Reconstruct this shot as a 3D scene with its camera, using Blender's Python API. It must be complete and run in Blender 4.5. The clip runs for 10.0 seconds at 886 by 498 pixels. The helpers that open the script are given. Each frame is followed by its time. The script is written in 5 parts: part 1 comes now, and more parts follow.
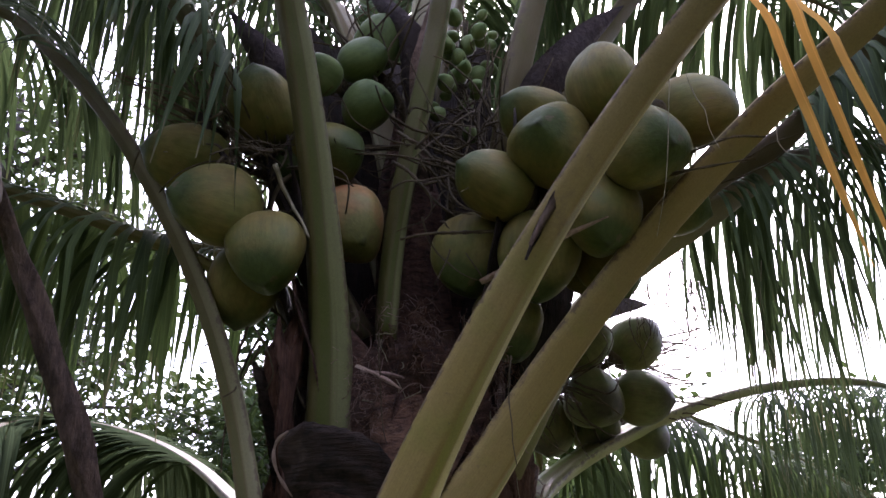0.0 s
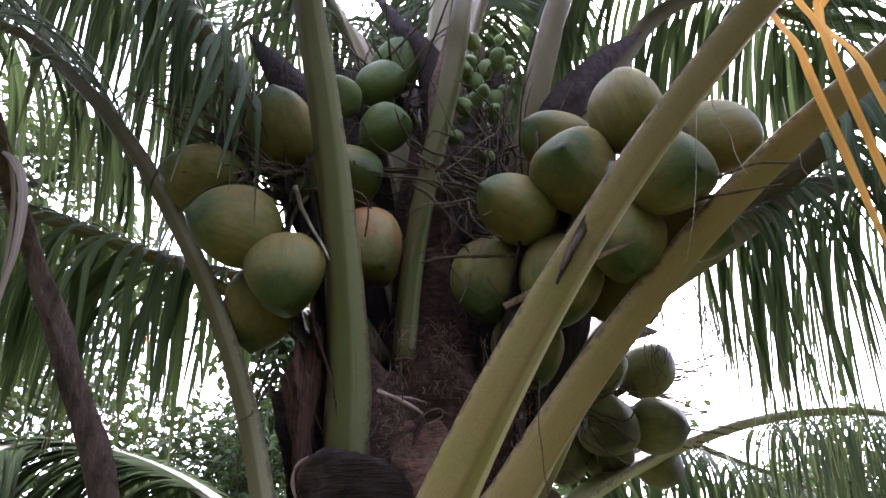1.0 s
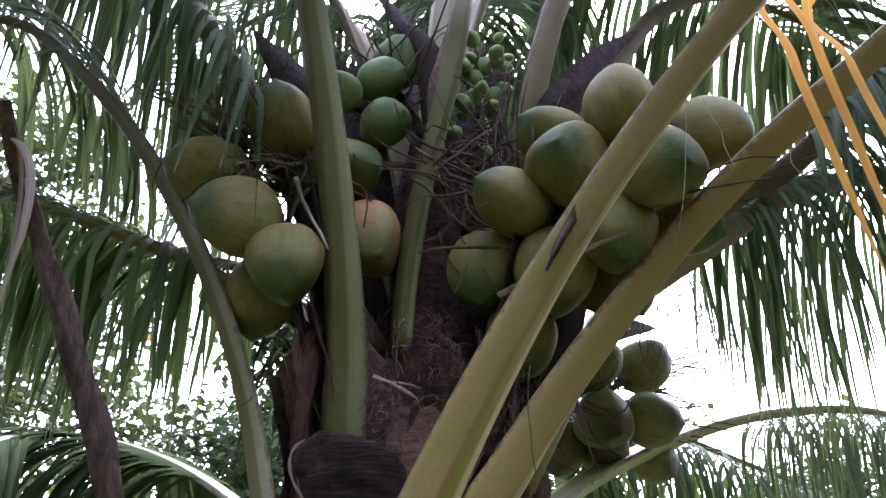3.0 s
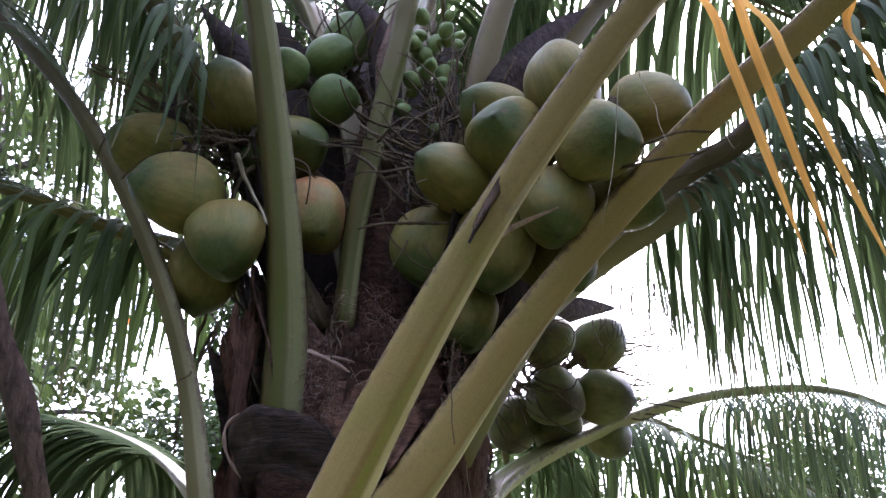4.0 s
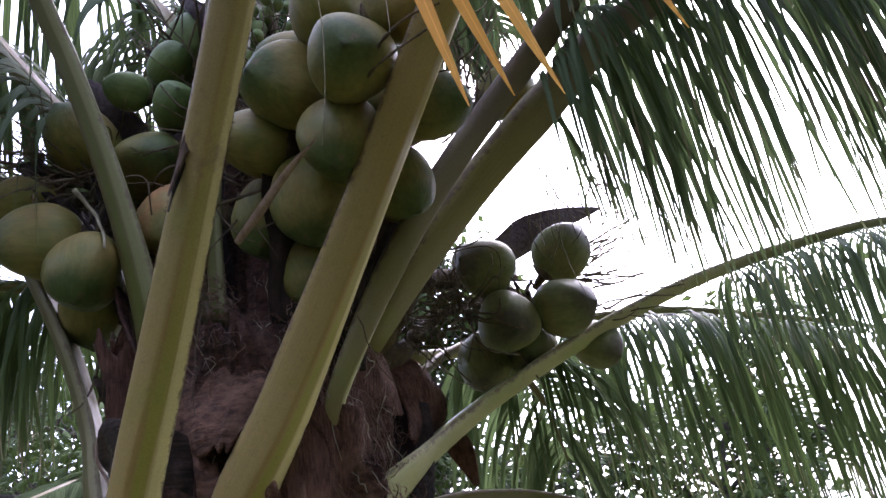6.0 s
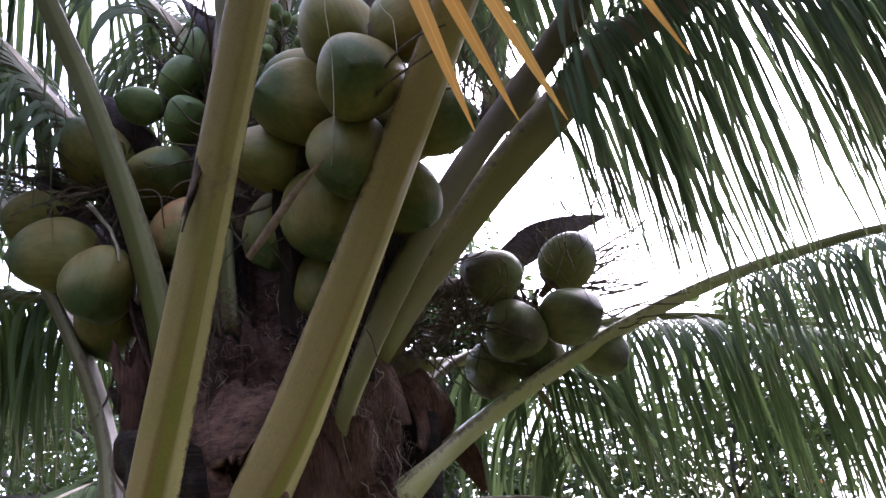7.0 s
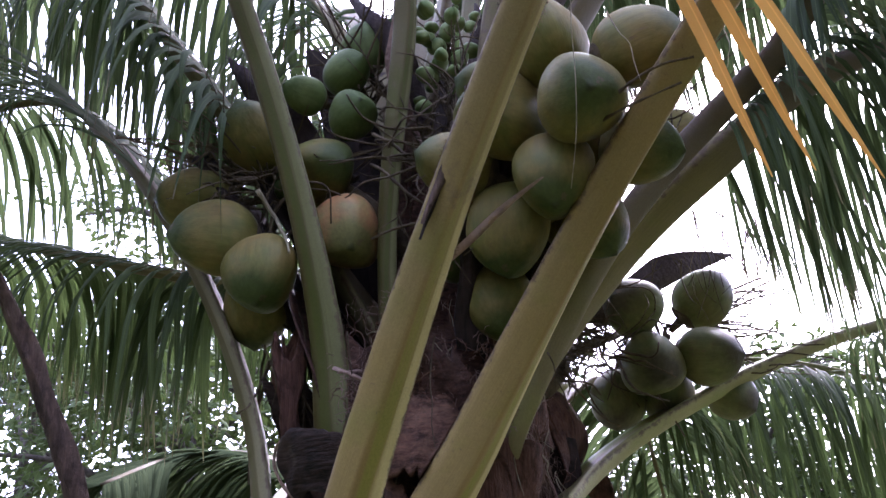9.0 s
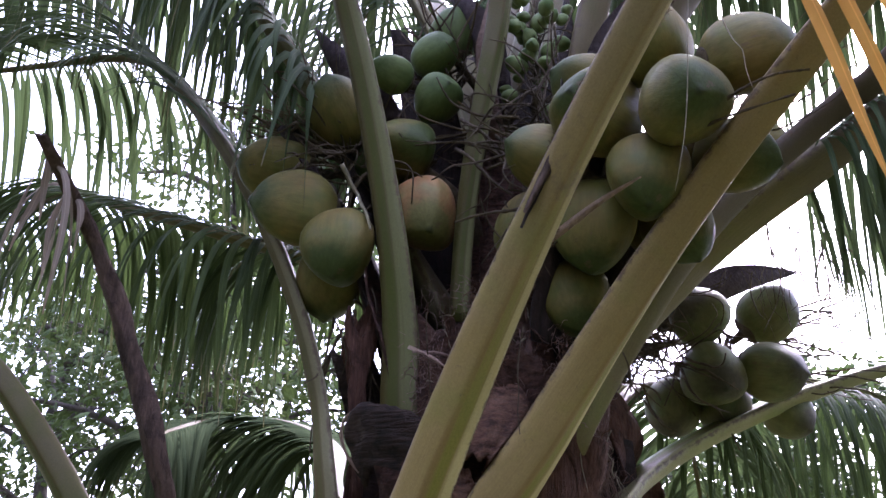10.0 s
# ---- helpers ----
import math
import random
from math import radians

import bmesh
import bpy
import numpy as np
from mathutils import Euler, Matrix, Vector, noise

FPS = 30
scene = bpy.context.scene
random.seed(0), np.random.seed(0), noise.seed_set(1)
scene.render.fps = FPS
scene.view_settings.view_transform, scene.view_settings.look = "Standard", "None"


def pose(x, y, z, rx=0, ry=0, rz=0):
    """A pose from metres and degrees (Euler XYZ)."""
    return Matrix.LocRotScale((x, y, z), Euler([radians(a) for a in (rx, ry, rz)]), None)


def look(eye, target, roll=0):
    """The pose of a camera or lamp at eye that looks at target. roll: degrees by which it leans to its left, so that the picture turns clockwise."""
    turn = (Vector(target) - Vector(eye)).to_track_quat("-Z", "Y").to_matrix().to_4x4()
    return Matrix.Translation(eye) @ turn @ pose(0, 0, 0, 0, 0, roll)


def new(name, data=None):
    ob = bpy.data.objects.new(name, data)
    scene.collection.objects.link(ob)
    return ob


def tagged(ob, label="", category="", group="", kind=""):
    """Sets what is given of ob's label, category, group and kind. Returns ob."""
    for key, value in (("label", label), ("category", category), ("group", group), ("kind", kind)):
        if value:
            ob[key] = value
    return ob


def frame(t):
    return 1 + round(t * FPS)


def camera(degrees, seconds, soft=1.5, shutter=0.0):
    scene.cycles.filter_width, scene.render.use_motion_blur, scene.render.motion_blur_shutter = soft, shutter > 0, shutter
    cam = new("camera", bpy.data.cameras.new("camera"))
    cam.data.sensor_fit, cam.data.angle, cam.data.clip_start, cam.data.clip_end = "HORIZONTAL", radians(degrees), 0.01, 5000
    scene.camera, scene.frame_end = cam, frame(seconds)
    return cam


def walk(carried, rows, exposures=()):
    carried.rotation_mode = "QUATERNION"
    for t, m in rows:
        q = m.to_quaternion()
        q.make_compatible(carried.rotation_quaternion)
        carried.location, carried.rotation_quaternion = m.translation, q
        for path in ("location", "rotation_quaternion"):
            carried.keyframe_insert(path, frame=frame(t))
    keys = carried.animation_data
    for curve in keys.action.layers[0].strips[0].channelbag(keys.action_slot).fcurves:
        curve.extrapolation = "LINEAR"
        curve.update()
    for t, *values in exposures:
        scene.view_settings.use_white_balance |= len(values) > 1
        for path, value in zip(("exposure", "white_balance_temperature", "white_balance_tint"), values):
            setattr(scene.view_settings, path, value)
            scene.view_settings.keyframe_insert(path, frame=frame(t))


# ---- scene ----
cam = camera(57.8, 10.0)
PATH = [
    (0, (-0.021, 0.026, 1.565), (-0.002, 1.864, 2.353), -0.1),
    (0.5, (-0.097, 0.03, 1.569), (-0.074, 1.852, 2.392), 0.3),
    (1, (-0.084, 0.044, 1.567), (-0.051, 1.855, 2.413), 0.3),
    (1.5, (-0.094, 0.049, 1.544), (-0.06, 1.855, 2.405), 0.3),
    (2, (-0.097, 0.061, 1.534), (-0.063, 1.867, 2.393), 0.7),
    (3.3, (-0.039, 0.012, 1.522), (-0.023, 1.823, 2.37), 1.0),
    (3.5, (-0.023, 0.019, 1.524), (0.004, 1.832, 2.366), 0.9),
    (4, (0.065, 0.024, 1.5), (0.102, 1.846, 2.324), 0.7),
    (4.5, (0.331, 0.075, 1.445), (0.088, 1.894, 2.239), -0.6),
    (5, (0.564, 0.185, 1.428), (0.249, 1.999, 2.211), -6.6),
    (5.5, (0.793, 0.251, 1.389), (0.366, 2.032, 2.192), -10.1),
    (5.7, (0.847, 0.263, 1.402), (0.413, 2.049, 2.192), -10.8),
    (6.8, (0.887, 0.217, 1.413), (0.452, 1.996, 2.217), -11.6),
    (7, (0.89, 0.216, 1.426), (0.436, 1.995, 2.219), -11.2),
    (7.5, (0.864, 0.207, 1.426), (0.41, 1.987, 2.217), -11.0),
    (8, (0.808, 0.169, 1.482), (0.351, 1.946, 2.277), -10.6),
    (8.5, (0.65, 0.135, 1.515), (0.188, 1.909, 2.316), -7.1),
    (9, (0.505, 0.11, 1.523), (0.033, 1.879, 2.327), -4.4),
    (9.5, (0.387, 0.106, 1.51), (-0.093, 1.877, 2.306), 1.8),
    (10, (0.385, 0.072, 1.518), (-0.157, 1.831, 2.299), 1.8),
]
EXPOSURES = [(t, e, k, g) for t, e, k, g in ((0.0, 2.44, 5780, 30), (0.5, 2.86, 5760, 30), (1.0, 3.1, 5760, 29), (2.0, 3.22, 5660, 27), (3.5, 3.18, 5500, 27), (4.5, 3.16, 5530, 28), (5.0, 3.0, 5540, 29), (5.5, 2.86, 5540, 30), (7.5, 2.84, 5540, 33), (9.0, 3.0, 5460, 36), (9.5, 3.02, 5450, 36), (10.0, 2.98, 5450, 36))]
walk(cam, [(t, look(eye, target, roll)) for t, eye, target, roll in PATH], EXPOSURES)

# ---- world, sun, exposure ----
SUN_AZ, SUN_EL = 14.0, 46.0
wd = bpy.data.worlds.new("overcast_sky")
scene.world = wd
wd.use_nodes = True
wn, wl = wd.node_tree.nodes, wd.node_tree.links
sky = wn.new("ShaderNodeTexSky")
sky.sky_type, sky.sun_disc = "NISHITA", False
sky.sun_elevation, sky.sun_rotation = radians(SUN_EL), radians(SUN_AZ)
sky.air_density, sky.dust_density, sky.ozone_density = 1.0, 6.0, 1.0
cloud = wn.new("ShaderNodeMix")
cloud.data_type = "RGBA"
cloud.inputs[0].default_value = 0.35
cloud.inputs[7].default_value = (9.0, 9.3, 9.8, 1.0)
wl.new(sky.outputs[0], cloud.inputs[6])
wl.new(cloud.outputs[2], wn["Background"].inputs[0])
wn["Background"].inputs[1].default_value = 0.15
sun_data = bpy.data.lights.new("sun", "SUN")
sun_data.energy, sun_data.angle, sun_data.color = 1.0, radians(32), (1.0, 0.97, 0.93)
sun = new("sun", sun_data)
az, el = radians(SUN_AZ), radians(SUN_EL)
sun_way = Vector((math.sin(az) * math.cos(el), math.cos(az) * math.cos(el), math.sin(el)))
sun.matrix_world = look(sun_way * 30, (0, 0, 0))


# ---- materials ----
def rgb(r, g, b):
    return (r, g, b, 1.0)


def material(name, rough=0.6):
    m = bpy.data.materials.new(name)
    m.use_nodes = True
    nt = m.node_tree
    bsdf = nt.nodes["Principled BSDF"]
    bsdf.inputs["Roughness"].default_value = rough
    return m, nt, bsdf


def node(nt, kind, **values):
    n = nt.nodes.new(kind)
    for k, v in values.items():
        n.inputs[k].default_value = v
    return n


def mapped(nt, scale=(1, 1, 1), coord="Object"):
    tc = nt.nodes.new("ShaderNodeTexCoord")
    mp = nt.nodes.new("ShaderNodeMapping")
    mp.inputs["Scale"].default_value = scale
    nt.links.new(tc.outputs[coord], mp.inputs[0])
    return mp.outputs[0]


def noise_tex(nt, vec, scale, detail=5.0, rough=0.6):
    n = node(nt, "ShaderNodeTexNoise", Scale=scale, Detail=detail, Roughness=rough)
    nt.links.new(vec, n.inputs["Vector"])
    return n.outputs["Fac"]


def ramp(nt, fac, *stops):
    r = nt.nodes.new("ShaderNodeValToRGB")
    e = r.color_ramp.elements
    while len(e) < len(stops):
        e.new(0.5)
    for el_, (p, c) in zip(e, stops):
        el_.position, el_.color = p, c
    nt.links.new(fac, r.inputs[0])
    return r.outputs[0]


def mix(nt, fac, a, b, how="MIX"):
    n = nt.nodes.new("ShaderNodeMix")
    n.data_type, n.blend_type = "RGBA", how
    for sock, v in ((n.inputs[0], fac), (n.inputs[6], a), (n.inputs[7], b)):
        if isinstance(v, (float, int, tuple)):
            sock.default_value = v
        else:
            nt.links.new(v, sock)
    return n.outputs[2]


def calc(nt, how, a, b=0.0, clamp=False):
    n = nt.nodes.new("ShaderNodeMath")
    n.operation, n.use_clamp = how, clamp
    for sock, v in ((n.inputs[0], a), (n.inputs[1], b)):
        if isinstance(v, (float, int)):
            sock.default_value = v
        else:
            nt.links.new(v, sock)
    return n.outputs[0]


def attr(nt, name):
    a = nt.nodes.new("ShaderNodeAttribute")
    a.attribute_name = name
    return a.outputs["Fac"]


def chance(nt):
    return nt.nodes.new("ShaderNodeObjectInfo").outputs["Random"]


def bump(nt, bsdf, height, strength=0.3, distance=0.004):
    b = node(nt, "ShaderNodeBump", Strength=strength, Distance=distance)
    nt.links.new(height, b.inputs["Height"])
    nt.links.new(b.outputs[0], bsdf.inputs["Normal"])


def husk_material(name, body, warm, tip):
    m, nt, p = material(name, 0.5)
    vec = mapped(nt)
    big = noise_tex(nt, vec, 9.0, 3.0)
    col = mix(nt, ramp(nt, big, (0.32, rgb(0, 0, 0)), (0.7, rgb(1, 1, 1))), rgb(*body), rgb(*warm))
    along = attr(nt, "along")
    wob = calc(nt, "ADD", along, calc(nt, "MULTIPLY", calc(nt, "SUBTRACT", noise_tex(nt, vec, 14.0), 0.5), 0.5))
    edge = calc(nt, "SUBTRACT", wob, calc(nt, "MULTIPLY", chance(nt), 0.12))
    col = mix(nt, ramp(nt, edge, (0.56, rgb(0, 0, 0)), (0.8, rgb(0.95, 0.95, 0.95)), (0.985, rgb(1, 1, 1))), col, rgb(*tip))
    col = mix(nt, ramp(nt, along, (0.955, rgb(0, 0, 0)), (0.985, rgb(0.7, 0.7, 0.7))), col, rgb(0.03, 0.035, 0.018))
    streak = noise_tex(nt, mapped(nt, (1, 1, 0.12)), 90.0, 3.0)
    col = mix(nt, 0.35, col, ramp(nt, streak, (0.3, rgb(0.3, 0.3, 0.3)), (0.7, rgb(1, 1, 1))), "MULTIPLY")
    spots = noise_tex(nt, vec, 38.0, 6.0, 0.7)
    col = mix(nt, ramp(nt, spots, (0.66, rgb(0, 0, 0)), (0.74, rgb(0.75, 0.75, 0.75))), col, rgb(0.07, 0.045, 0.025))
    mott = noise_tex(nt, vec, 24.0, 5.0, 0.65)
    col = mix(nt, 0.55, col, ramp(nt, mott, (0.3, rgb(0.62, 0.66, 0.6)), (0.7, rgb(1.2, 1.17, 1.1))), "MULTIPLY")
    scar = noise_tex(nt, mapped(nt, (1, 1, 0.45)), 17.0, 7.0, 0.72)
    col = mix(nt, ramp(nt, scar, (0.64, rgb(0, 0, 0)), (0.69, rgb(0.6, 0.6, 0.6))), col, rgb(0.1, 0.065, 0.04))
    nt.links.new(col, p.inputs["Base Color"])
    nt.links.new(ramp(nt, big, (0.3, rgb(0.42, 0.42, 0.42)), (0.7, rgb(0.62, 0.62, 0.62))), p.inputs["Roughness"])
    p.inputs["Specular IOR Level"].default_value = 0.12
    bump(nt, p, calc(nt, "ADD", streak, calc(nt, "MULTIPLY", scar, 1.2)), 0.35, 0.003)
    return m


def petiole_material(name, main, shade, green, bloom_col, high=0.7, reach=0.45):
    """Smooth leaf stalk: banded and streaked along its length, green beside a pale margin that also carries painted rim
    light, greyer with height, scurfy at the edges.
    """
    m, nt, p = material(name, 0.5)
    vec = mapped(nt)
    long_ = attr(nt, "along")
    cross = attr(nt, "across")
    comb = nt.nodes.new("ShaderNodeCombineXYZ")
    nt.links.new(calc(nt, "MULTIPLY", cross, 11.0), comb.inputs[0])
    nt.links.new(calc(nt, "MULTIPLY", long_, 1.6), comb.inputs[1])
    streak = noise_tex(nt, comb.outputs[0], 2.6, 7.0, 0.68)
    patch = noise_tex(nt, vec, 5.0, 4.0)
    col = mix(nt, ramp(nt, streak, (0.3, rgb(0.1, 0.1, 0.1)), (0.75, rgb(0.65, 0.65, 0.65))), rgb(*main), rgb(*shade))
    wob = calc(nt, "ADD", cross, calc(nt, "MULTIPLY", calc(nt, "SUBTRACT", noise_tex(nt, comb.outputs[0], 0.7, 3.0), 0.5), 0.45))
    # brown band on the keel, green band beside it, pale margin
    col = mix(nt, ramp(nt, wob, (0.0, rgb(0, 0, 0)), (0.1, rgb(0.35, 0.35, 0.35)), (0.2, rgb(0.3, 0.3, 0.3)), (0.36, rgb(0, 0, 0))), col, rgb(shade[0] * 0.95, shade[1] * 0.8, shade[2] * 0.5))
    low = ramp(nt, calc(nt, "MULTIPLY", long_, 0.4), (0.4, rgb(1, 1, 1)), (0.8, rgb(0.35, 0.35, 0.35)))
    band = ramp(nt, wob, (0.22, rgb(0, 0, 0)), (0.36, rgb(0.8, 0.8, 0.8)), (0.52, rgb(0.75, 0.75, 0.75)), (0.64, rgb(0, 0, 0)))
    col = mix(nt, mix(nt, 1.0, band, low, "MULTIPLY"), col, rgb(*green))
    col = mix(nt, ramp(nt, patch, (0.5, rgb(0, 0, 0)), (0.68, rgb(0.6, 0.6, 0.6))), col, rgb(*green))
    # one side's pale margin, brightened further to paint in the sky's rim light
    col = mix(nt, ramp(nt, wob, (0.6, rgb(0, 0, 0)), (0.76, rgb(0.85, 0.85, 0.85)), (0.96, rgb(0.75, 0.75, 0.75))), col, rgb(main[0] * 1.6, main[1] * 1.85, main[2] * 2.5))
    height = calc(nt, "ADD", calc(nt, "MULTIPLY", long_, reach), calc(nt, "MULTIPLY", calc(nt, "SUBTRACT", patch, 0.5), 0.5))
    col = mix(nt, ramp(nt, height, (0.5, rgb(0, 0, 0)), (0.95, rgb(high, high, high))), col, rgb(*bloom_col))
    rim = calc(nt, "ADD", calc(nt, "ABSOLUTE", cross), calc(nt, "MULTIPLY", calc(nt, "SUBTRACT", noise_tex(nt, vec, 40.0, 6.0, 0.7), 0.5), 0.35))
    col = mix(nt, ramp(nt, rim, (0.95, rgb(0, 0, 0)), (1.06, rgb(0.8, 0.8, 0.8))), col, rgb(0.075, 0.05, 0.032))
    fleck = noise_tex(nt, vec, 70.0, 8.0, 0.78)
    col = mix(nt, ramp(nt, fleck, (0.6, rgb(0, 0, 0)), (0.7, rgb(0.75, 0.75, 0.75))), col, rgb(0.085, 0.06, 0.04))
    scurf = noise_tex(nt, mapped(nt, (1, 1, 0.5)), 6.5, 7.0, 0.72)
    col = mix(nt, ramp(nt, scurf, (0.62, rgb(0, 0, 0)), (0.72, rgb(0.65, 0.65, 0.65))), col, rgb(0.1, 0.072, 0.048))
    grain = noise_tex(nt, vec, 260.0, 3.0, 0.6)
    col = mix(nt, 0.5, col, ramp(nt, grain, (0.25, rgb(0.68, 0.68, 0.68)), (0.75, rgb(1.2, 1.2, 1.2))), "MULTIPLY")
    nt.links.new(col, p.inputs["Base Color"])
    nt.links.new(ramp(nt, patch, (0.35, rgb(0.5, 0.5, 0.5)), (0.7, rgb(0.72, 0.72, 0.72))), p.inputs["Roughness"])
    p.inputs["Specular IOR Level"].default_value = 0.22
    bump(nt, p, calc(nt, "ADD", calc(nt, "MULTIPLY", streak, 0.4), calc(nt, "MULTIPLY", fleck, 0.8)), 0.25, 0.004)
    return m


def leaf_material(name, dark, light, dry, through_col, glow=0.45, gloss=0.1):
    m, nt, p = material(name, 0.66)
    vec = mapped(nt)
    geo = nt.nodes.new("ShaderNodeNewGeometry")
    rnd = mix(nt, 0.5, geo.outputs["Random Per Island"], chance(nt))
    col = mix(nt, rnd, rgb(*dark), rgb(*light))
    cross = calc(nt, "ABSOLUTE", attr(nt, "across"))
    col = mix(nt, ramp(nt, cross, (0.02, rgb(0.6, 0.6, 0.6)), (0.14, rgb(0, 0, 0))), col, rgb(light[0] * 1.6, light[1] * 1.5, light[2] * 1.4))
    tip = calc(nt, "ADD", attr(nt, "along"), calc(nt, "MULTIPLY", calc(nt, "SUBTRACT", noise_tex(nt, vec, 6.0), 0.5), 0.6))
    col = mix(nt, ramp(nt, tip, (0.86, rgb(0, 0, 0)), (1.0, rgb(0.8, 0.8, 0.8))), col, rgb(*dry))
    nt.links.new(col, p.inputs["Base Color"])
    p.inputs["Specular IOR Level"].default_value = gloss
    tr = nt.nodes.new("ShaderNodeBsdfTranslucent")
    nt.links.new(mix(nt, 1.0, mix(nt, 0.5, col, rgb(*through_col)), rgb(1, 1, 1), "MULTIPLY"), tr.inputs[0])
    ms = node(nt, "ShaderNodeMixShader", Fac=glow)
    nt.links.new(p.outputs[0], ms.inputs[1])
    nt.links.new(tr.outputs[0], ms.inputs[2])
    nt.links.new(ms.outputs[0], nt.nodes["Material Output"].inputs[0])
    bump(nt, p, noise_tex(nt, vec, 30.0), 0.15, 0.003)
    return m


def fibre_material(name, dark, mid, pale_, stretch=(1, 1, 0.16), scale=46.0):
    m, nt, p = material(name, 0.85)
    vec = mapped(nt)
    strands = noise_tex(nt, mapped(nt, stretch), scale, 8.0, 0.7)
    blot = noise_tex(nt, vec, 7.0, 4.0)
    col = mix(nt, ramp(nt, strands, (0.32, rgb(0, 0, 0)), (0.68, rgb(1, 1, 1))), rgb(*dark), rgb(*mid))
    dirt = noise_tex(nt, vec, 21.0, 6.0, 0.7)
    col = mix(nt, ramp(nt, dirt, (0.52, rgb(0, 0, 0)), (0.68, rgb(0.8, 0.8, 0.8))), col, rgb(dark[0] * 0.6, dark[1] * 0.6, dark[2] * 0.6))
    col = mix(nt, ramp(nt, blot, (0.5, rgb(0, 0, 0)), (0.75, rgb(0.7, 0.7, 0.7))), col, rgb(*pale_))
    nt.links.new(col, p.inputs["Base Color"])
    p.inputs["Specular IOR Level"].default_value = 0.2
    bump(nt, p, calc(nt, "ADD", strands, calc(nt, "MULTIPLY", dirt, 0.8)), 1.0, 0.016)
    return m


HUSK = husk_material("ripening_husk", (0.104, 0.108, 0.027), (0.16, 0.116, 0.036), (0.045, 0.064, 0.018))
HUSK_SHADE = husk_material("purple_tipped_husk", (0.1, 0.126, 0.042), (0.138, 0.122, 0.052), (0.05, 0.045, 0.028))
HUSK_RED = husk_material("reddened_husk", (0.2, 0.165, 0.06), (0.34, 0.14, 0.065), (0.12, 0.12, 0.04))
HUSK_GREEN = husk_material("green_husk", (0.085, 0.125, 0.04), (0.11, 0.14, 0.05), (0.055, 0.085, 0.025))
HUSK_YOUNG = husk_material("young_husk", (0.14, 0.2, 0.07), (0.18, 0.22, 0.09), (0.09, 0.14, 0.045))
PETIOLE = petiole_material("olive_petiole", (0.245, 0.184, 0.056), (0.15, 0.1, 0.032), (0.155, 0.155, 0.014), (0.205, 0.165, 0.096), 0.45)
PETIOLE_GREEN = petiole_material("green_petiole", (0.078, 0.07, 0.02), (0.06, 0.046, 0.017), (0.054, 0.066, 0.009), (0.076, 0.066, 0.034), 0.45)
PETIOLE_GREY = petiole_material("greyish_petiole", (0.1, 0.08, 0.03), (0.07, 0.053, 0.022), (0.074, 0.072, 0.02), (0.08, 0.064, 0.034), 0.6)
PETIOLE_BROWN = petiole_material("brown_petiole", (0.165, 0.145, 0.052), (0.09, 0.068, 0.03), (0.14, 0.15, 0.032), (0.085, 0.069, 0.052), 0.95, 0.85)
PETIOLE_PALE = petiole_material("pale_green_petiole", (0.215, 0.21, 0.08), (0.16, 0.145, 0.06), (0.17, 0.2, 0.045), (0.17, 0.175, 0.11), 0.5)
LEAF = leaf_material("palm_leaflet", (0.014, 0.026, 0.014), (0.056, 0.08, 0.034), (0.15, 0.12, 0.07), (0.09, 0.13, 0.042), 0.25)
LEAF_DULL = leaf_material("dull_leaflet", (0.02, 0.03, 0.016), (0.05, 0.066, 0.034), (0.15, 0.12, 0.07), (0.08, 0.11, 0.04), 0.2, 0.0)
# darker copy of the palm leaflet, with the inner fronds' shade in its colour
LEAF_SHADED = leaf_material("shaded_leaflet", (0.008, 0.015, 0.007), (0.05, 0.072, 0.026), (0.15, 0.12, 0.07), (0.085, 0.13, 0.034), 0.25)
LEAF_YELLOW = leaf_material("yellowed_leaflet", (0.5, 0.25, 0.055), (0.58, 0.33, 0.08), (0.3, 0.16, 0.06), (0.6, 0.32, 0.05), 0.4)
LEAF_TREE = leaf_material("broad_leaf", (0.012, 0.022, 0.01), (0.055, 0.078, 0.026), (0.15, 0.14, 0.05), (0.13, 0.19, 0.04), 0.22)
LEAF_DRY = leaf_material("dry_leaflet", (0.13, 0.1, 0.08), (0.24, 0.2, 0.16), (0.2, 0.15, 0.1), (0.2, 0.16, 0.1), 0.2)
LEAF_RED = leaf_material("reddened_leaf", (0.5, 0.12, 0.03), (0.6, 0.18, 0.04), (0.4, 0.1, 0.03), (0.7, 0.15, 0.03))
SHEATH = fibre_material("sheath_fibre", (0.026, 0.013, 0.009), (0.175, 0.09, 0.055), (0.27, 0.165, 0.11), (0.4, 0.4, 1), 95.0)
# sheath fibre darkened for its dark threads and for shade under the nuts
SHEATH_RED_SHADED = fibre_material("shaded_red_sheath", (0.014, 0.007, 0.006), (0.1, 0.05, 0.033), (0.16, 0.092, 0.062), (0.4, 0.4, 1), 95.0)
SHEATH_FLAP = fibre_material("smooth_sheath", (0.026, 0.011, 0.007), (0.125, 0.06, 0.038), (0.18, 0.098, 0.066), (1, 1, 0.1), 150.0)
# near-black: dark torn sheath, and painted shade for gaps and the hollow
SHEATH_DARK = fibre_material("dark_sheath_and_shade", (0.01, 0.007, 0.006), (0.032, 0.021, 0.017), (0.06, 0.04, 0.032))
SHEATH_BLACK = fibre_material("blackened_sheath", (0.007, 0.005, 0.004), (0.05, 0.031, 0.022), (0.14, 0.1, 0.078), (0.1, 0.1, 1), 150.0)
BRACT_PALE = fibre_material("pale_bract", (0.2, 0.13, 0.1), (0.34, 0.24, 0.18), (0.42, 0.32, 0.24), (1, 0.16, 1), 60.0)
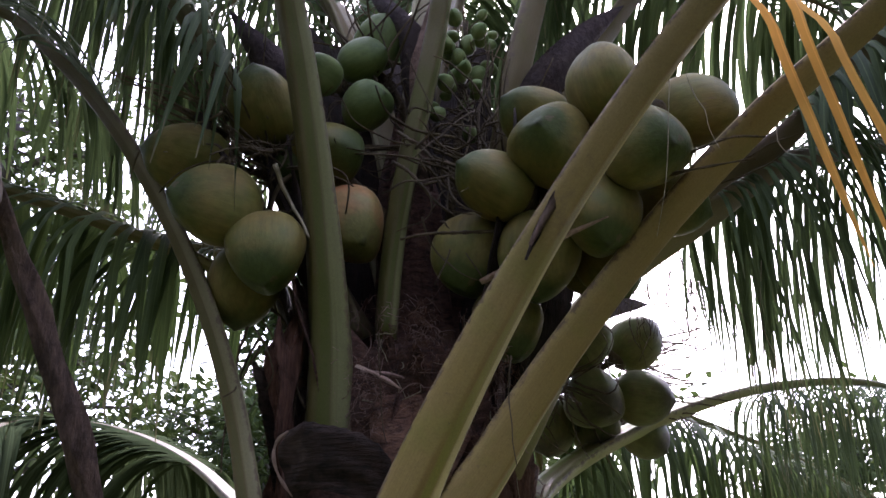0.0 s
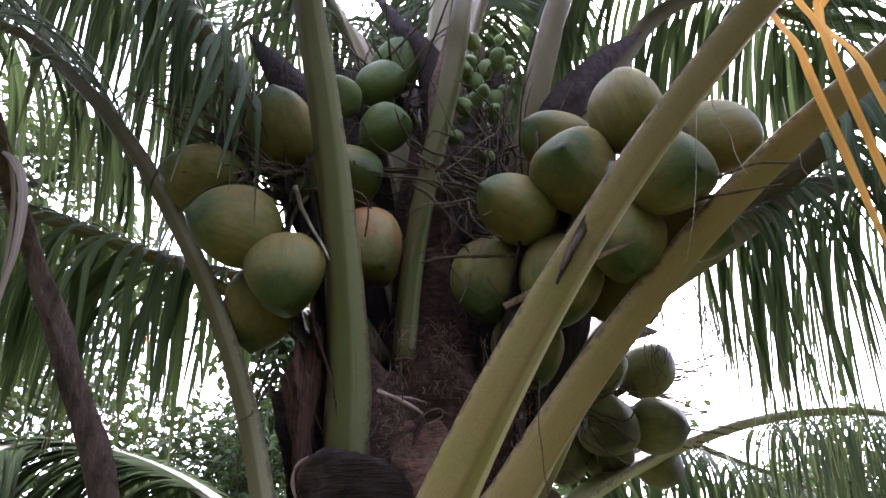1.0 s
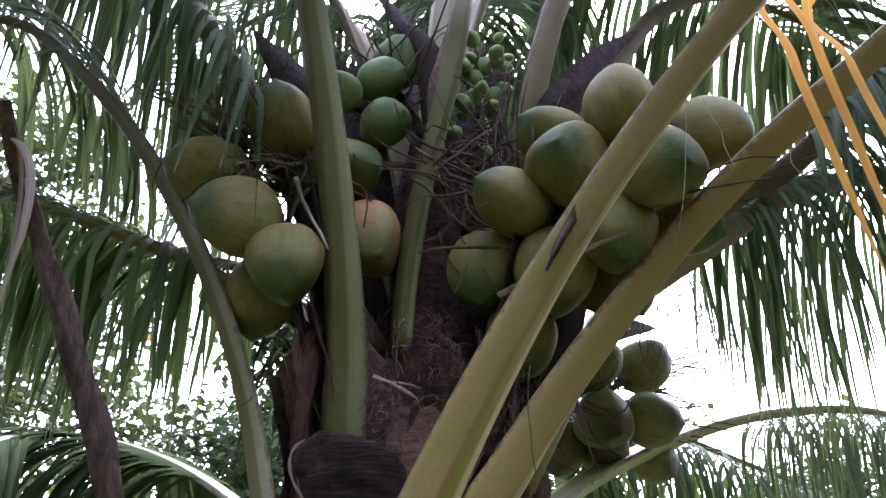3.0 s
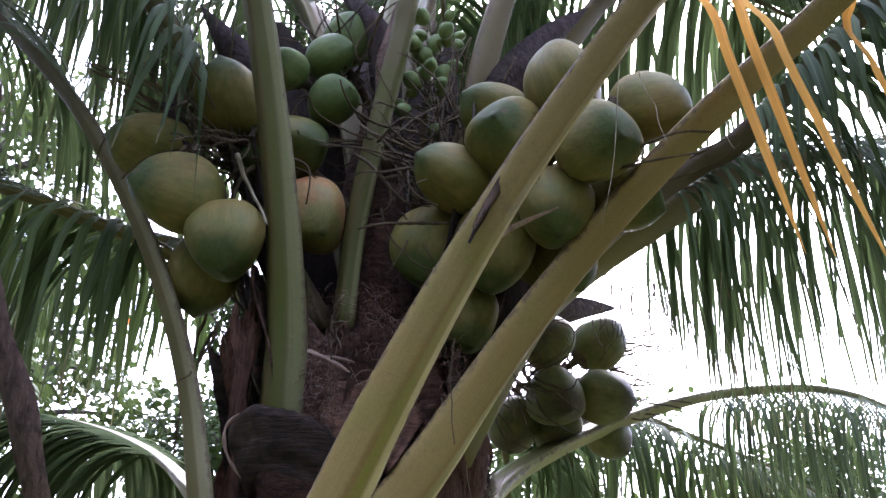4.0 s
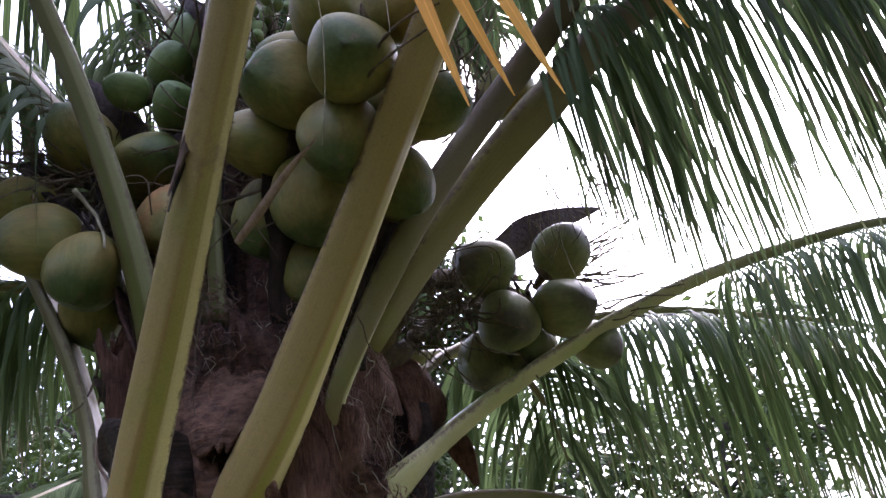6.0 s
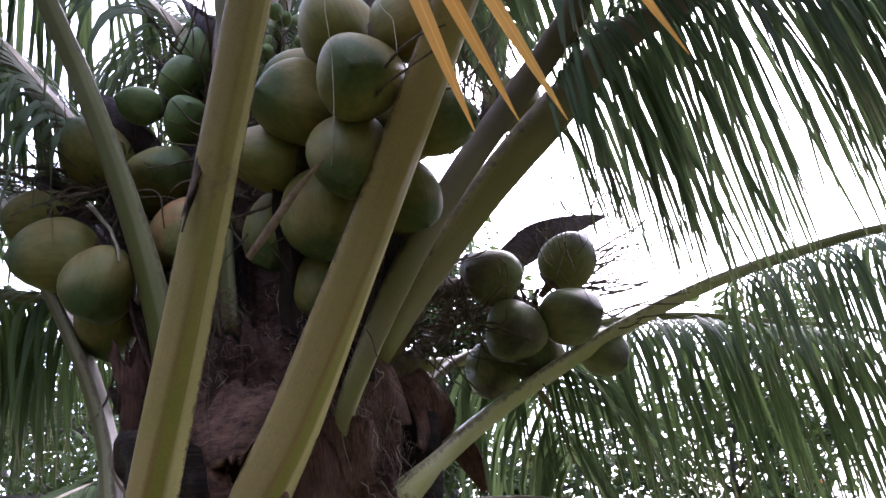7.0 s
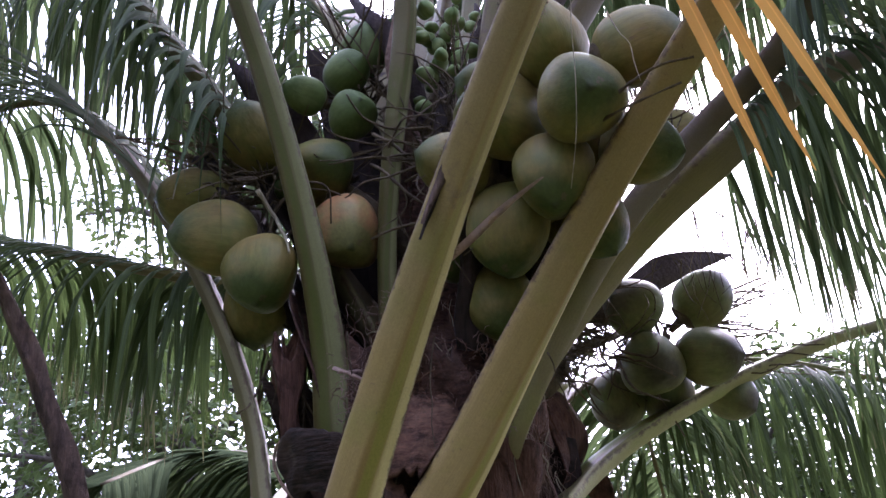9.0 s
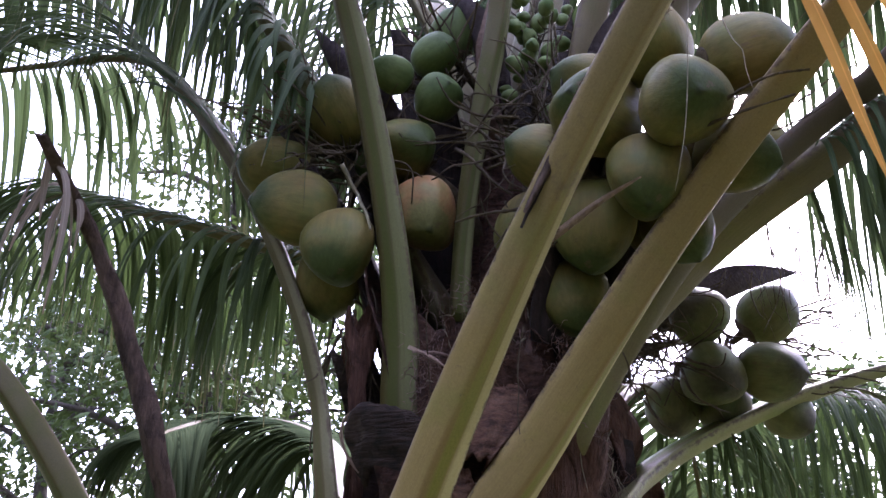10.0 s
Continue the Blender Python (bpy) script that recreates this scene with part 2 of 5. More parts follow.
DEAD_STALK = fibre_material("dead_stalk_fibre", (0.034, 0.022, 0.016), (0.125, 0.08, 0.058), (0.2, 0.14, 0.105), (1, 1, 0.09), 75.0)
SPATHE = fibre_material("woody_spathe", (0.035, 0.026, 0.028), (0.075, 0.055, 0.056), (0.11, 0.085, 0.085), (1, 0.16, 1), 60.0)
BRACT = fibre_material("dry_bract", (0.12, 0.075, 0.06), (0.24, 0.16, 0.13), (0.32, 0.22, 0.18), (1, 0.16, 1), 60.0)
STRAND = fibre_material("fruit_strand", (0.035, 0.026, 0.016), (0.09, 0.066, 0.036), (0.13, 0.1, 0.05), (1, 1, 1), 30.0)
STRAND_PALE = fibre_material("pale_strand", (0.2, 0.17, 0.11), (0.3, 0.27, 0.18), (0.34, 0.3, 0.22), (1, 1, 1), 30.0)
BARK = fibre_material("grey_bark", (0.03, 0.026, 0.022), (0.075, 0.064, 0.054), (0.12, 0.1, 0.085), (1, 1, 0.3), 12.0)
SOIL = fibre_material("soil_and_grass", (0.05, 0.06, 0.025), (0.09, 0.1, 0.035), (0.13, 0.1, 0.06), (1, 1, 1), 3.0)


# ---- mesh helpers ----
def part(name, mesh, mat, parent=None, label="", smooth=True):
    if isinstance(mesh, bmesh.types.BMesh):
        data = bpy.data.meshes.new(name)
        mesh.to_mesh(data)
        mesh.free()
    else:
        data = mesh
    if not data.materials:
        data.materials.append(mat)
    if smooth:
        data.shade_smooth()
    ob = new(name, data)
    if parent is not None:
        ob.parent = parent
    if label:
        tagged(ob, label)
    return ob


def build(name, verts, faces, along=None, across=None):
    me = bpy.data.meshes.new(name)
    me.from_pydata([tuple(v) for v in verts], [], faces)
    for key, vals in (("along", along), ("across", across)):
        if vals is not None:
            a = me.attributes.new(key, "FLOAT", "POINT")
            a.data.foreach_set("value", np.array(vals, dtype=np.float32))
    me.update()
    return me


def V(*p):
    return Vector(p)


def bezier(p, n=14):
    p = [Vector(q) for q in p]
    out = []
    for i in range(n + 1):
        u = i / n
        out.append(p[0] * (1 - u) ** 3 + p[1] * 3 * u * (1 - u) ** 2 + p[2] * 3 * u * u * (1 - u) + p[3] * u ** 3)
    return out


def smooth_line(pts, per=6):
    """A Catmull-Rom line through the points."""
    pts = [Vector(q) for q in pts]
    ext = [pts[0] * 2 - pts[1]] + pts + [pts[-1] * 2 - pts[-2]]
    out = []
    for i in range(1, len(ext) - 2):
        a, b, c, d = ext[i - 1:i + 3]
        for k in range(per):
            u = k / per
            out.append(0.5 * (2 * b + (c - a) * u + (2 * a - 5 * b + 4 * c - d) * u * u + (3 * b - a - 3 * c + d) * u ** 3))
    out.append(pts[-1])
    return out


def lengths(line):
    s = [0.0]
    for a, b in zip(line, line[1:]):
        s.append(s[-1] + (b - a).length)
    return s


def tangents(line):
    n = len(line)
    return [(line[min(i + 1, n - 1)] - line[max(i - 1, 0)]).normalized() for i in range(n)]


def lerp_table(table, u):
    for (a, x), (b, y) in zip(table, table[1:]):
        if u <= b:
            return x + (y - x) * max(0.0, (u - a) / (b - a))
    return table[-1][1]


def tube_data(line, radius, sides=6, verts=None, faces=None, along=None):
    """A round tapered tube along the line; radius: a number or a function of 0..1."""
    verts, faces = ([] if verts is None else verts), ([] if faces is None else faces)
    tans = tangents(line)
    side = tans[0].orthogonal().normalized()
    base = len(verts)
    n = len(line)
    for i, (p, t) in enumerate(zip(line, tans)):
        side = (side - t * side.dot(t)).normalized()
        up = t.cross(side)
        r = radius(i / (n - 1)) if callable(radius) else radius
        for k in range(sides):
            a = 2 * math.pi * k / sides
            verts.append(p + side * math.cos(a) * r + up * math.sin(a) * r)
            if along is not None:
                along.append(i / (n - 1))
    for i in range(n - 1):
        for k in range(sides):
            q = base + i * sides
            faces.append((q + k, q + (k + 1) % sides, q + sides + (k + 1) % sides, q + sides + k))
    faces.append(tuple(base + k for k in reversed(range(sides))))
    faces.append(tuple(base + (n - 1) * sides + k for k in range(sides)))
    return verts, faces


# the section of a leaf stalk: keeled outer face, grooved inner face, thin margins (across, outward)
SECTION = [(-1.0, 0.02), (-0.95, 0.16), (-0.8, 0.32), (-0.5, 0.47), (-0.15, 0.6), (0.06, 0.66), (0.16, 0.65), (0.3, 0.58), (0.6, 0.4), (0.88, 0.2),
           (1.0, 0.02), (0.9, -0.08), (0.5, -0.05), (0.0, 0.02), (-0.5, -0.05), (-0.9, -0.08)]


def stalk_mesh(line, widths, outward, deep=1.0, rough=0.0, span=None):
    verts, faces, along, across = [], [], [], []
    tans, s = tangents(line), lengths(line)
    s0, s1 = span or (0.0, s[-1])
    axes_ = []
    m = len(SECTION)
    for i, (p, t) in enumerate(zip(line, tans)):
        o = outward(p, t)
        o = (o - t * o.dot(t)).normalized()
        sd = t.cross(o).normalized()
        axes_.append((sd, o))
        a = lerp_table(widths, (s[i] - s0) / (s1 - s0)) / 2
        for x, y in SECTION:
            wob = 1 + rough * (noise.noise(p * 9 + Vector((x, y, 0)) * 2))
            verts.append(p + sd * (x * a * wob) + o * (y * a * deep * wob))
            along.append(s[i])
            across.append(x)
    for i in range(len(line) - 1):
        for k in range(m):
            q = i * m
            faces.append((q + k, q + (k + 1) % m, q + m + (k + 1) % m, q + m + k))
    faces.append(tuple(reversed(range(m))))
    faces.append(tuple((len(line) - 1) * m + k for k in range(m)))
    return build("petiole", verts, faces, along, across), axes_


def leaflet_data(root, way, normal, length, width, droop, rng, verts, faces, along, across, seg=9, kink=0.0):
    """One strap leaflet, folded along its midrib, that bows under its weight."""
    p, d = Vector(root), Vector(way).normalized()
    base = len(verts)
    wide = d.cross(normal)
    wide = wide.normalized() if wide.length > 1e-4 else d.orthogonal().normalized()
    bend_at = rng.uniform(0.45, 0.8) if rng.random() < kink else 2.0
    twist = rng.uniform(-0.5, 0.5)
    swing = Vector((rng.uniform(-1, 1), rng.uniform(-1, 1), 0)) * 0.10
    for i in range(seg + 1):
        u = i / seg
        if i:
            f = droop * (1.25 / seg) * (0.35 + 1.3 * u)
            d = (d + (Vector((0, 0, -1)) + swing) * f)
            if u > bend_at:
                d = d + Vector((swing.x * 4, swing.y * 4, -0.9))
                bend_at = 3.0
            d.normalize()
            p = p + d * (length / seg)
        w = width * 0.5 * min(1.0, 0.35 + u * 4.0) * (1.0 - max(0.0, (u - 0.35) / 0.65) ** 1.6) + 0.0012
        sd = wide - d * wide.dot(d)
        sd = sd.normalized() if sd.length > 1e-3 else d.orthogonal().normalized()
        up = sd.cross(d).normalized()
        ang = twist * u
        sd2 = sd * math.cos(ang) + up * math.sin(ang)
        up2 = sd2.cross(d)
        fold = 0.45 * (1 - 0.5 * u)
        for k, x in enumerate((-1, 0, 1)):
            verts.append(p + sd2 * (x * w) - up2 * (abs(x) * w * fold))
            along.append(u)
            across.append(float(x))
    for i in range(seg):
        q = base + i * 3
        faces.append((q, q + 1, q + 4, q + 3))
        faces.append((q + 1, q + 2, q + 5, q + 4))


def trunk_axis(z):
    return V(0.02 - 0.045 * z, 2.16 - 0.05 * z, z)


def from_axis(p, t):
    """Outward from the trunk and down: the way the keel of a leaf stalk faces."""
    c = trunk_axis(p.z)
    o = V(p.x - c.x, p.y - c.y, 0)
    o = o.normalized() if o.length > 1e-3 else V(0, -1, 0)
    return o * (abs(t.z) + 0.05) + V(0, 0, -1) * math.hypot(t.x, t.y)


# ---- ground ----
def make_ground():
    n, size = 60, 400.0
    verts, faces = [], []
    for j in range(n + 1):
        for i in range(n + 1):
            x, y = ((i / n - 0.5) * 2), ((j / n - 0.5) * 2)
            x, y = x * abs(x) * size, y * abs(y) * size
            verts.append((x, y + 2, 0.05 * noise.noise(Vector((x * 0.4, y * 0.4, 0))) - 0.02))
    for j in range(n):
        for i in range(n):
            q = j * (n + 1) + i
            faces.append((q, q + 1, q + n + 2, q + n + 1))
    g = part("ground", build("ground", verts, faces), SOIL)
    tagged(g, "grassy ground with bare brown soil", "ground", kind="structure")


make_ground()

# ---- the coconut palm ----
palm = new("coconut_palm")
palm.location = (0.02, 2.16, 0)
tagged(palm, "coconut palm with a fibrous brown trunk and olive leaf stalks", "palm tree")
PALM_INV = Matrix.Translation((-0.02, -2.16, 0))


def palm_part(name, mesh, mat, label="", parent=None, smooth=True):
    ob = part(name, mesh, mat, parent or palm, label, smooth)
    if parent is None:
        ob.matrix_parent_inverse = PALM_INV
    return ob


def make_trunk():
    verts, faces = [], []
    sides, rows_ = 48, 120
    top = 2.9
    for j in range(rows_ + 1):
        z = top * j / rows_
        c = trunk_axis(z) + V(0, 0.1 * max(0.0, min(1.0, (z - 1.9) / 0.3)), 0)
        r = lerp_table([(0, 0.27), (0.25, 0.19), (0.9, 0.16), (1.35, 0.19), (1.6, 0.215), (1.75, 0.19), (1.95, 0.19), (2.1, 0.17), (2.18, 0.11), (2.6, 0.09), (2.75, 0.06), (2.9, 0.03)], z)
        ring = 0.010 * max(0, math.sin(z * 62)) ** 4 if z < 1.5 else 0
        for k in range(sides):
            a = 2 * math.pi * k / sides
            q = V(math.cos(a), math.sin(a), z * 1.2)
            rr = r + ring + 0.018 * noise.noise(q * 3.0) + 0.012 * noise.noise(V(q.x * 9, q.y * 9, z * 4)) + 0.006 * noise.noise(V(q.x * 26, q.y * 26, z * 7))
            verts.append(c + V(math.cos(a) * rr, math.sin(a) * rr, 0))
    for j in range(rows_):
        for k in range(sides):
            q = j * sides
            faces.append((q + k, q + (k + 1) % sides, q + sides + (k + 1) % sides, q + sides + k))
    faces.append(tuple(rows_ * sides + k for k in range(sides)))
    palm_part("trunk", build("trunk", verts, faces), SHEATH_RED_SHADED, "brown fibrous trunk")


make_trunk()


def sheath_sheet(rng, a0, a1, z0, z1, r0, r1, curl, mat, taper=0.6, lean=0.0, tilt=0.0, ragged=1.0, name="leaf_sheath"):
    """A torn sheet of woven sheath that wraps a part of the trunk, narrows upward and ends in a ragged edge."""
    nu, nv = 36, 24
    seed = V(rng.random() * 9, rng.random() * 9, rng.random() * 9)
    verts, faces = [], []
    mid, half = (a0 + a1) / 2, (a1 - a0) / 2
    for side in (0.0, 0.007):
        for j in range(nv + 1):
            v = j / nv
            for i in range(nu + 1):
                u = i / nu * 2 - 1
                tear = 0.12 * noise.noise(V(v * 6, u * 0.5, 4) + seed)
                a = radians(mid + lean * v + half * (u * (1 - taper * v) + tear * abs(u)))
                rag = tilt * u + ragged * (0.10 * noise.noise(V(u * 2.0, 0, 0) + seed) + 0.05 * noise.noise(V(u * 5.5, 3, 0) + seed)) + ragged * 0.03 * noise.noise(V(u * 13, 0, 0) + seed) + ragged * 0.006 * noise.noise(V(u * 40, 0, 0) + seed)
                z = z0 + (z1 + rag - z0) * v
                c = trunk_axis(z)
                fold = 0.05 * noise.noise(V(u * 1.6 + v, v * 2.5, 1) + seed) + 0.012 * noise.noise(V(u * 4.5 + v * 3, v * 6 - u * 2, 1) + seed) + 0.004 * noise.noise(V(u * 8, v * 26, 1) + seed)
                r = r0 + (r1 - r0) * v ** 1.5 + fold * (0.4 + v) + curl * abs(u) ** 4 - side
                verts.append(c + V(math.cos(a) * r, math.sin(a) * r, 0))
    m = (nu + 1) * (nv + 1)
    for j in range(nv):
        for i in range(nu):
            q = j * (nu + 1) + i
            faces.append((q, q + 1, q + nu + 2, q + nu + 1))
            faces.append((m + q, m + q + nu + 1, m + q + nu + 2, m + q + 1))
    rim = [i for i in range(nu + 1)] + [j * (nu + 1) + nu for j in range(1, nv + 1)] + [nv * (nu + 1) + i for i in reversed(range(nu))] + [j * (nu + 1) for j in reversed(range(1, nv))]
    for a, b in zip(rim, rim[1:] + rim[:1]):
        faces.append((b, a, m + a, m + b))
    return palm_part(name, build(name, verts, faces), mat)


def ribbon(pts, wide, mat, turns=0.6, label="dry torn ribbon of sheath"):
    """A thin dry strip that twists along its length."""
    line = smooth_line(pts, 6)
    verts, faces = [], []
    n = len(line)
    for i, (p, t) in enumerate(zip(line, tangents(line))):
        u = i / (n - 1)
        sd = t.cross(V(0.2, -1, 0.1)).normalized()
        up = sd.cross(t)
        a = turns * math.sin(u * 5) + 0.3 * noise.noise(p * 20)
        w = wide * (0.35 + 0.65 * math.sin(math.pi * min(1, 0.15 + u * 0.85))) * (1 + 0.4 * noise.noise(p * 30))
        d = sd * math.cos(a) + up * math.sin(a)
        f = d.cross(t)
        for x, y in ((-0.5, 0.0), (0.0, 0.08), (0.5, 0.0), (0.0, 0.11)):
            verts.append(p + d * x * w + f * y * w)
    for i in range(n - 1):
        for k in range(4):
            q = i * 4
            faces.append((q + k, q + (k + 1) % 4, q + 4 + (k + 1) % 4, q + 4 + k))
    return palm_part("sheath_ribbon", build("sheath_ribbon", verts, faces), mat, label)


def make_sheaths():
    rng = random.Random(4)
    for row in ((-170, -40, 1.3, 2.1, 0.255, 0.235, 0.03, SHEATH_RED_SHADED, 0.12, 5), (-110, 0, 1.25, 2.0, 0.25, 0.24, 0.05, SHEATH_RED_SHADED, 0.6, -20),
                (-60, 30, 1.3, 2.15, 0.24, 0.215, 0.03, SHEATH_RED_SHADED, 0.4, 4), (-210, -125, 1.4, 2.25, 0.25, 0.29, 0.05, SHEATH_RED_SHADED, 0.4, 0),
                (-75, -22, 1.3, 1.77, 0.265, 0.275, 0.02, SHEATH, 0.2, 0, -0.05), (-65, -14, 1.45, 1.85, 0.24, 0.255, 0.02, SHEATH_RED_SHADED, 0.3, 0, -0.03), (-82, -22, 1.4, 1.84, 0.262, 0.275, 0.02, SHEATH_RED_SHADED, 0.12, -4, -0.07),
                (-100, -62, 1.4, 1.72, 0.3, 0.33, 0.02, SHEATH, 0.3, 0, -0.03, 0.6), (-158, -138, 1.7, 2.1, 0.37, 0.375, 0.02, SHEATH_FLAP, 0.55, 4), (-186, -150, 1.5, 2.02, 0.31, 0.33, 0.03, SHEATH_BLACK, 0.7, 10), (-125, -60, 1.7, 2.08, 0.262, 0.255, 0.04, SHEATH_RED_SHADED, 0.3, 8),
                (-165, -95, 1.35, 1.79, 0.31, 0.33, 0.0, SHEATH_RED_SHADED, 0.05, 0, 0.02, 0.5),
                # near-black back sheets added to fill the shaded gaps round the heart
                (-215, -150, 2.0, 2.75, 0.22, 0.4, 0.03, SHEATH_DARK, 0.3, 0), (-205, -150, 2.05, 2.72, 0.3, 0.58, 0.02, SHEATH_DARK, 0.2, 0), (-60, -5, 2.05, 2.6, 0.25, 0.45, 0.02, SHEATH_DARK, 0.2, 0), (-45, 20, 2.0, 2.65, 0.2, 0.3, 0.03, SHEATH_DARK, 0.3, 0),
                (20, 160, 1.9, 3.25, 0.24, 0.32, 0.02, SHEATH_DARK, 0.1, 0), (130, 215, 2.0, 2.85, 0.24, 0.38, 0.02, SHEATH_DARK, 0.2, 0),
                (-30, 45, 2.0, 2.8, 0.24, 0.36, 0.02, SHEATH_DARK, 0.2, 0), (-22, 12, 1.95, 2.45, 0.24, 0.42, 0.02, SHEATH_DARK, 0.4, 0), (40, 140, 1.5, 2.4, 0.25, 0.25, 0.03, SHEATH_RED_SHADED, 0.3, 0),
                (130, 200, 1.45, 2.2, 0.25, 0.24, 0.03, SHEATH_RED_SHADED, 0.4, 0)):
        sheath_sheet(rng, *row)
    ribbon([(-0.19, 1.70, 2.012), (-0.14, 1.678, 1.985), (-0.093, 1.66, 1.953)], 0.012, BRACT_PALE)
    ribbon([(-0.18, 1.70, 2.0), (-0.13, 1.685, 1.992), (-0.085, 1.672, 1.978)], 0.009, BRACT)


make_sheaths()


def draped(rows_, mat, label, thick=0.006, fold=0.008, torn=0.012, seed=1, name="sheath_flap"):
    """A stiff torn flap of sheath: a smooth sheet through a few rows of points, creased, with a ragged lower edge and real thickness."""
    off = V(seed * 3.1, seed * 1.7, seed * 0.9)
    cross = [smooth_line([Vector(p) for p in r], 6) for r in rows_]
    cols = [smooth_line([c[i] for c in cross], 6) for i in range(len(cross[0]))]
    nu, nv = len(cols), len(cols[0])
    verts, faces = [], []
    for side in (0, 1):
        for i in range(nu):
            for j in range(nv):
                p = cols[i][j]
                du = cols[min(i + 1, nu - 1)][j] - cols[max(i - 1, 0)][j]
                dv = cols[i][min(j + 1, nv - 1)] - cols[i][max(j - 1, 0)]
                nrm = du.cross(dv).normalized()
                u, v = i / (nu - 1), j / (nv - 1)
                rise = fold * noise.noise(V(u * 3.5, v * 1.4, 0) + off) + fold * 0.4 * noise.noise(V(u * 11, v * 2.0, 0) + off)
                tear = dv.normalized() * torn * (noise.noise(V(u * 9, 0, 3) + off) + 0.6 * noise.noise(V(u * 26, 0, 5) + off)) * v ** 3
                verts.append(p + nrm * (rise - side * thick) + tear)
    m = nu * nv
    for i in range(nu - 1):
        for j in range(nv - 1):
            q = i * nv + j
            faces.append((q, q + 1, q + nv + 1, q + nv))
            faces.append((m + q, m + q + nv, m + q + nv + 1, m + q + 1))
    rim = [i * nv for i in range(nu)] + [(nu - 1) * nv + j for j in range(1, nv)] + [i * nv + nv - 1 for i in reversed(range(nu - 1))] + [j for j in reversed(range(1, nv - 1))]
    for a, b in zip(rim, rim[1:] + rim[:1]):
        faces.append((a, b, m + b, m + a))
    return palm_part(name, build(name, verts, faces), mat, label)


def make_flaps():
    # torn base on the low arching stalk's side, round a black hollow
    draped([[(0.1, 1.99, 2.07), (0.14, 2.02, 2.075), (0.185, 2.1, 2.07), (0.16, 2.2, 2.06)],
            [(0.095, 1.94, 1.94), (0.15, 2.0, 1.95), (0.2, 2.1, 1.96), (0.175, 2.24, 1.98)],
            [(0.09, 1.9, 1.85), (0.15, 1.97, 1.85), (0.185, 2.1, 1.88), (0.185, 2.26, 1.91)],
            [(0.08, 1.86, 1.72), (0.145, 1.95, 1.75), (0.155, 2.12, 1.85), (0.19, 2.24, 1.865)]], SHEATH_FLAP, "reddish brown torn sheath", fold=0.014, seed=2)
    draped([[(0.14, 2.24, 2.03), (0.17, 2.31, 2.06), (0.215, 2.37, 2.03), (0.25, 2.4, 1.98)],
            [(0.165, 2.27, 1.96), (0.2, 2.31, 1.97), (0.245, 2.37, 1.95), (0.265, 2.42, 1.92)],
            [(0.2, 2.26, 1.88), (0.22, 2.31, 1.88), (0.235, 2.38, 1.88), (0.25, 2.44, 1.88)],
            [(0.235, 2.15, 1.785), (0.21, 2.24, 1.79), (0.2, 2.34, 1.81), (0.22, 2.44, 1.83)]], SHEATH_FLAP, "smooth brown sheath flap", fold=0.008, seed=3)
    draped([[(0.21, 2.45, 1.84), (0.25, 2.46, 1.84), (0.29, 2.46, 1.84)], [(0.24, 2.45, 1.775), (0.28, 2.46, 1.775), (0.315, 2.45, 1.775)], [(0.284, 2.5, 1.69), (0.291, 2.5, 1.685), (0.298, 2.5, 1.69)]],
           SHEATH_FLAP, "torn tip of a sheath flap", seed=4, torn=0.006, fold=0.004)
    # lining coloured near-black to paint the shade inside the hollow
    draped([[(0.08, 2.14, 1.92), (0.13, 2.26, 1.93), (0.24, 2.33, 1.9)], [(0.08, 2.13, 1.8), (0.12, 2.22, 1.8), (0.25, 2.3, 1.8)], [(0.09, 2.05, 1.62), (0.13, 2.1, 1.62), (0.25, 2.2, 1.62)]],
           SHEATH_DARK, "hollow under the torn sheath, its shade painted near-black", seed=5)
    draped([[(0.03, 1.82, 1.78), (0.09, 1.89, 1.775), (0.12, 1.95, 1.765), (0.135, 2.03, 1.745)], [(0.03, 1.81, 1.69), (0.085, 1.88, 1.68), (0.1, 1.95, 1.68), (0.1, 2.04, 1.66)], [(0.01, 1.82, 1.5), (0.05, 1.89, 1.5), (0.05, 1.96, 1.5), (0.03, 2.04, 1.5)]],
           SHEATH_FLAP, "matted fibrous sheath", fold=0.02, seed=6)
    draped([[(0.08, 1.795, 1.825), (0.145, 1.825, 1.84), (0.195, 1.89, 1.835), (0.2, 1.97, 1.815)], [(0.07, 1.79, 1.72), (0.14, 1.84, 1.72), (0.175, 1.91, 1.72), (0.165, 1.98, 1.71)], [(0.03, 1.82, 1.52), (0.08, 1.87, 1.52), (0.1, 1.93, 1.52), (0.07, 1.98, 1.52)]],
           SHEATH_FLAP, "red brown fibrous sheath", fold=0.022, torn=0.0, seed=9)
    # added dark sheet: stands for the shade seen between nuts and stalks
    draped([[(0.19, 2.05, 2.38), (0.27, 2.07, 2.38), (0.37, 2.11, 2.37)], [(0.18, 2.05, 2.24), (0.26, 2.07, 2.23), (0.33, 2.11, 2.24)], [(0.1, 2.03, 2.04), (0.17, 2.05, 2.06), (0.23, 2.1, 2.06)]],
           SHEATH_DARK, "near-black sheet filling the shaded gap behind the fruit", seed=8)
    # loose flap between the two yellow stalks
    draped([[(-0.16, 1.82, 1.97), (-0.04, 1.81, 1.97), (0.05, 1.85, 1.95)], [(-0.16, 1.785, 1.9), (-0.03, 1.765, 1.9), (0.06, 1.81, 1.89)], [(-0.15, 1.76, 1.83), (-0.03, 1.735, 1.83), (0.04, 1.775, 1.845)], [(-0.13, 1.755, 1.76), (-0.03, 1.715, 1.76), (0.005, 1.715, 1.765)]],
           SHEATH, "dusty brown sheath flap", fold=0.02, seed=7, torn=0.03)


make_flaps()


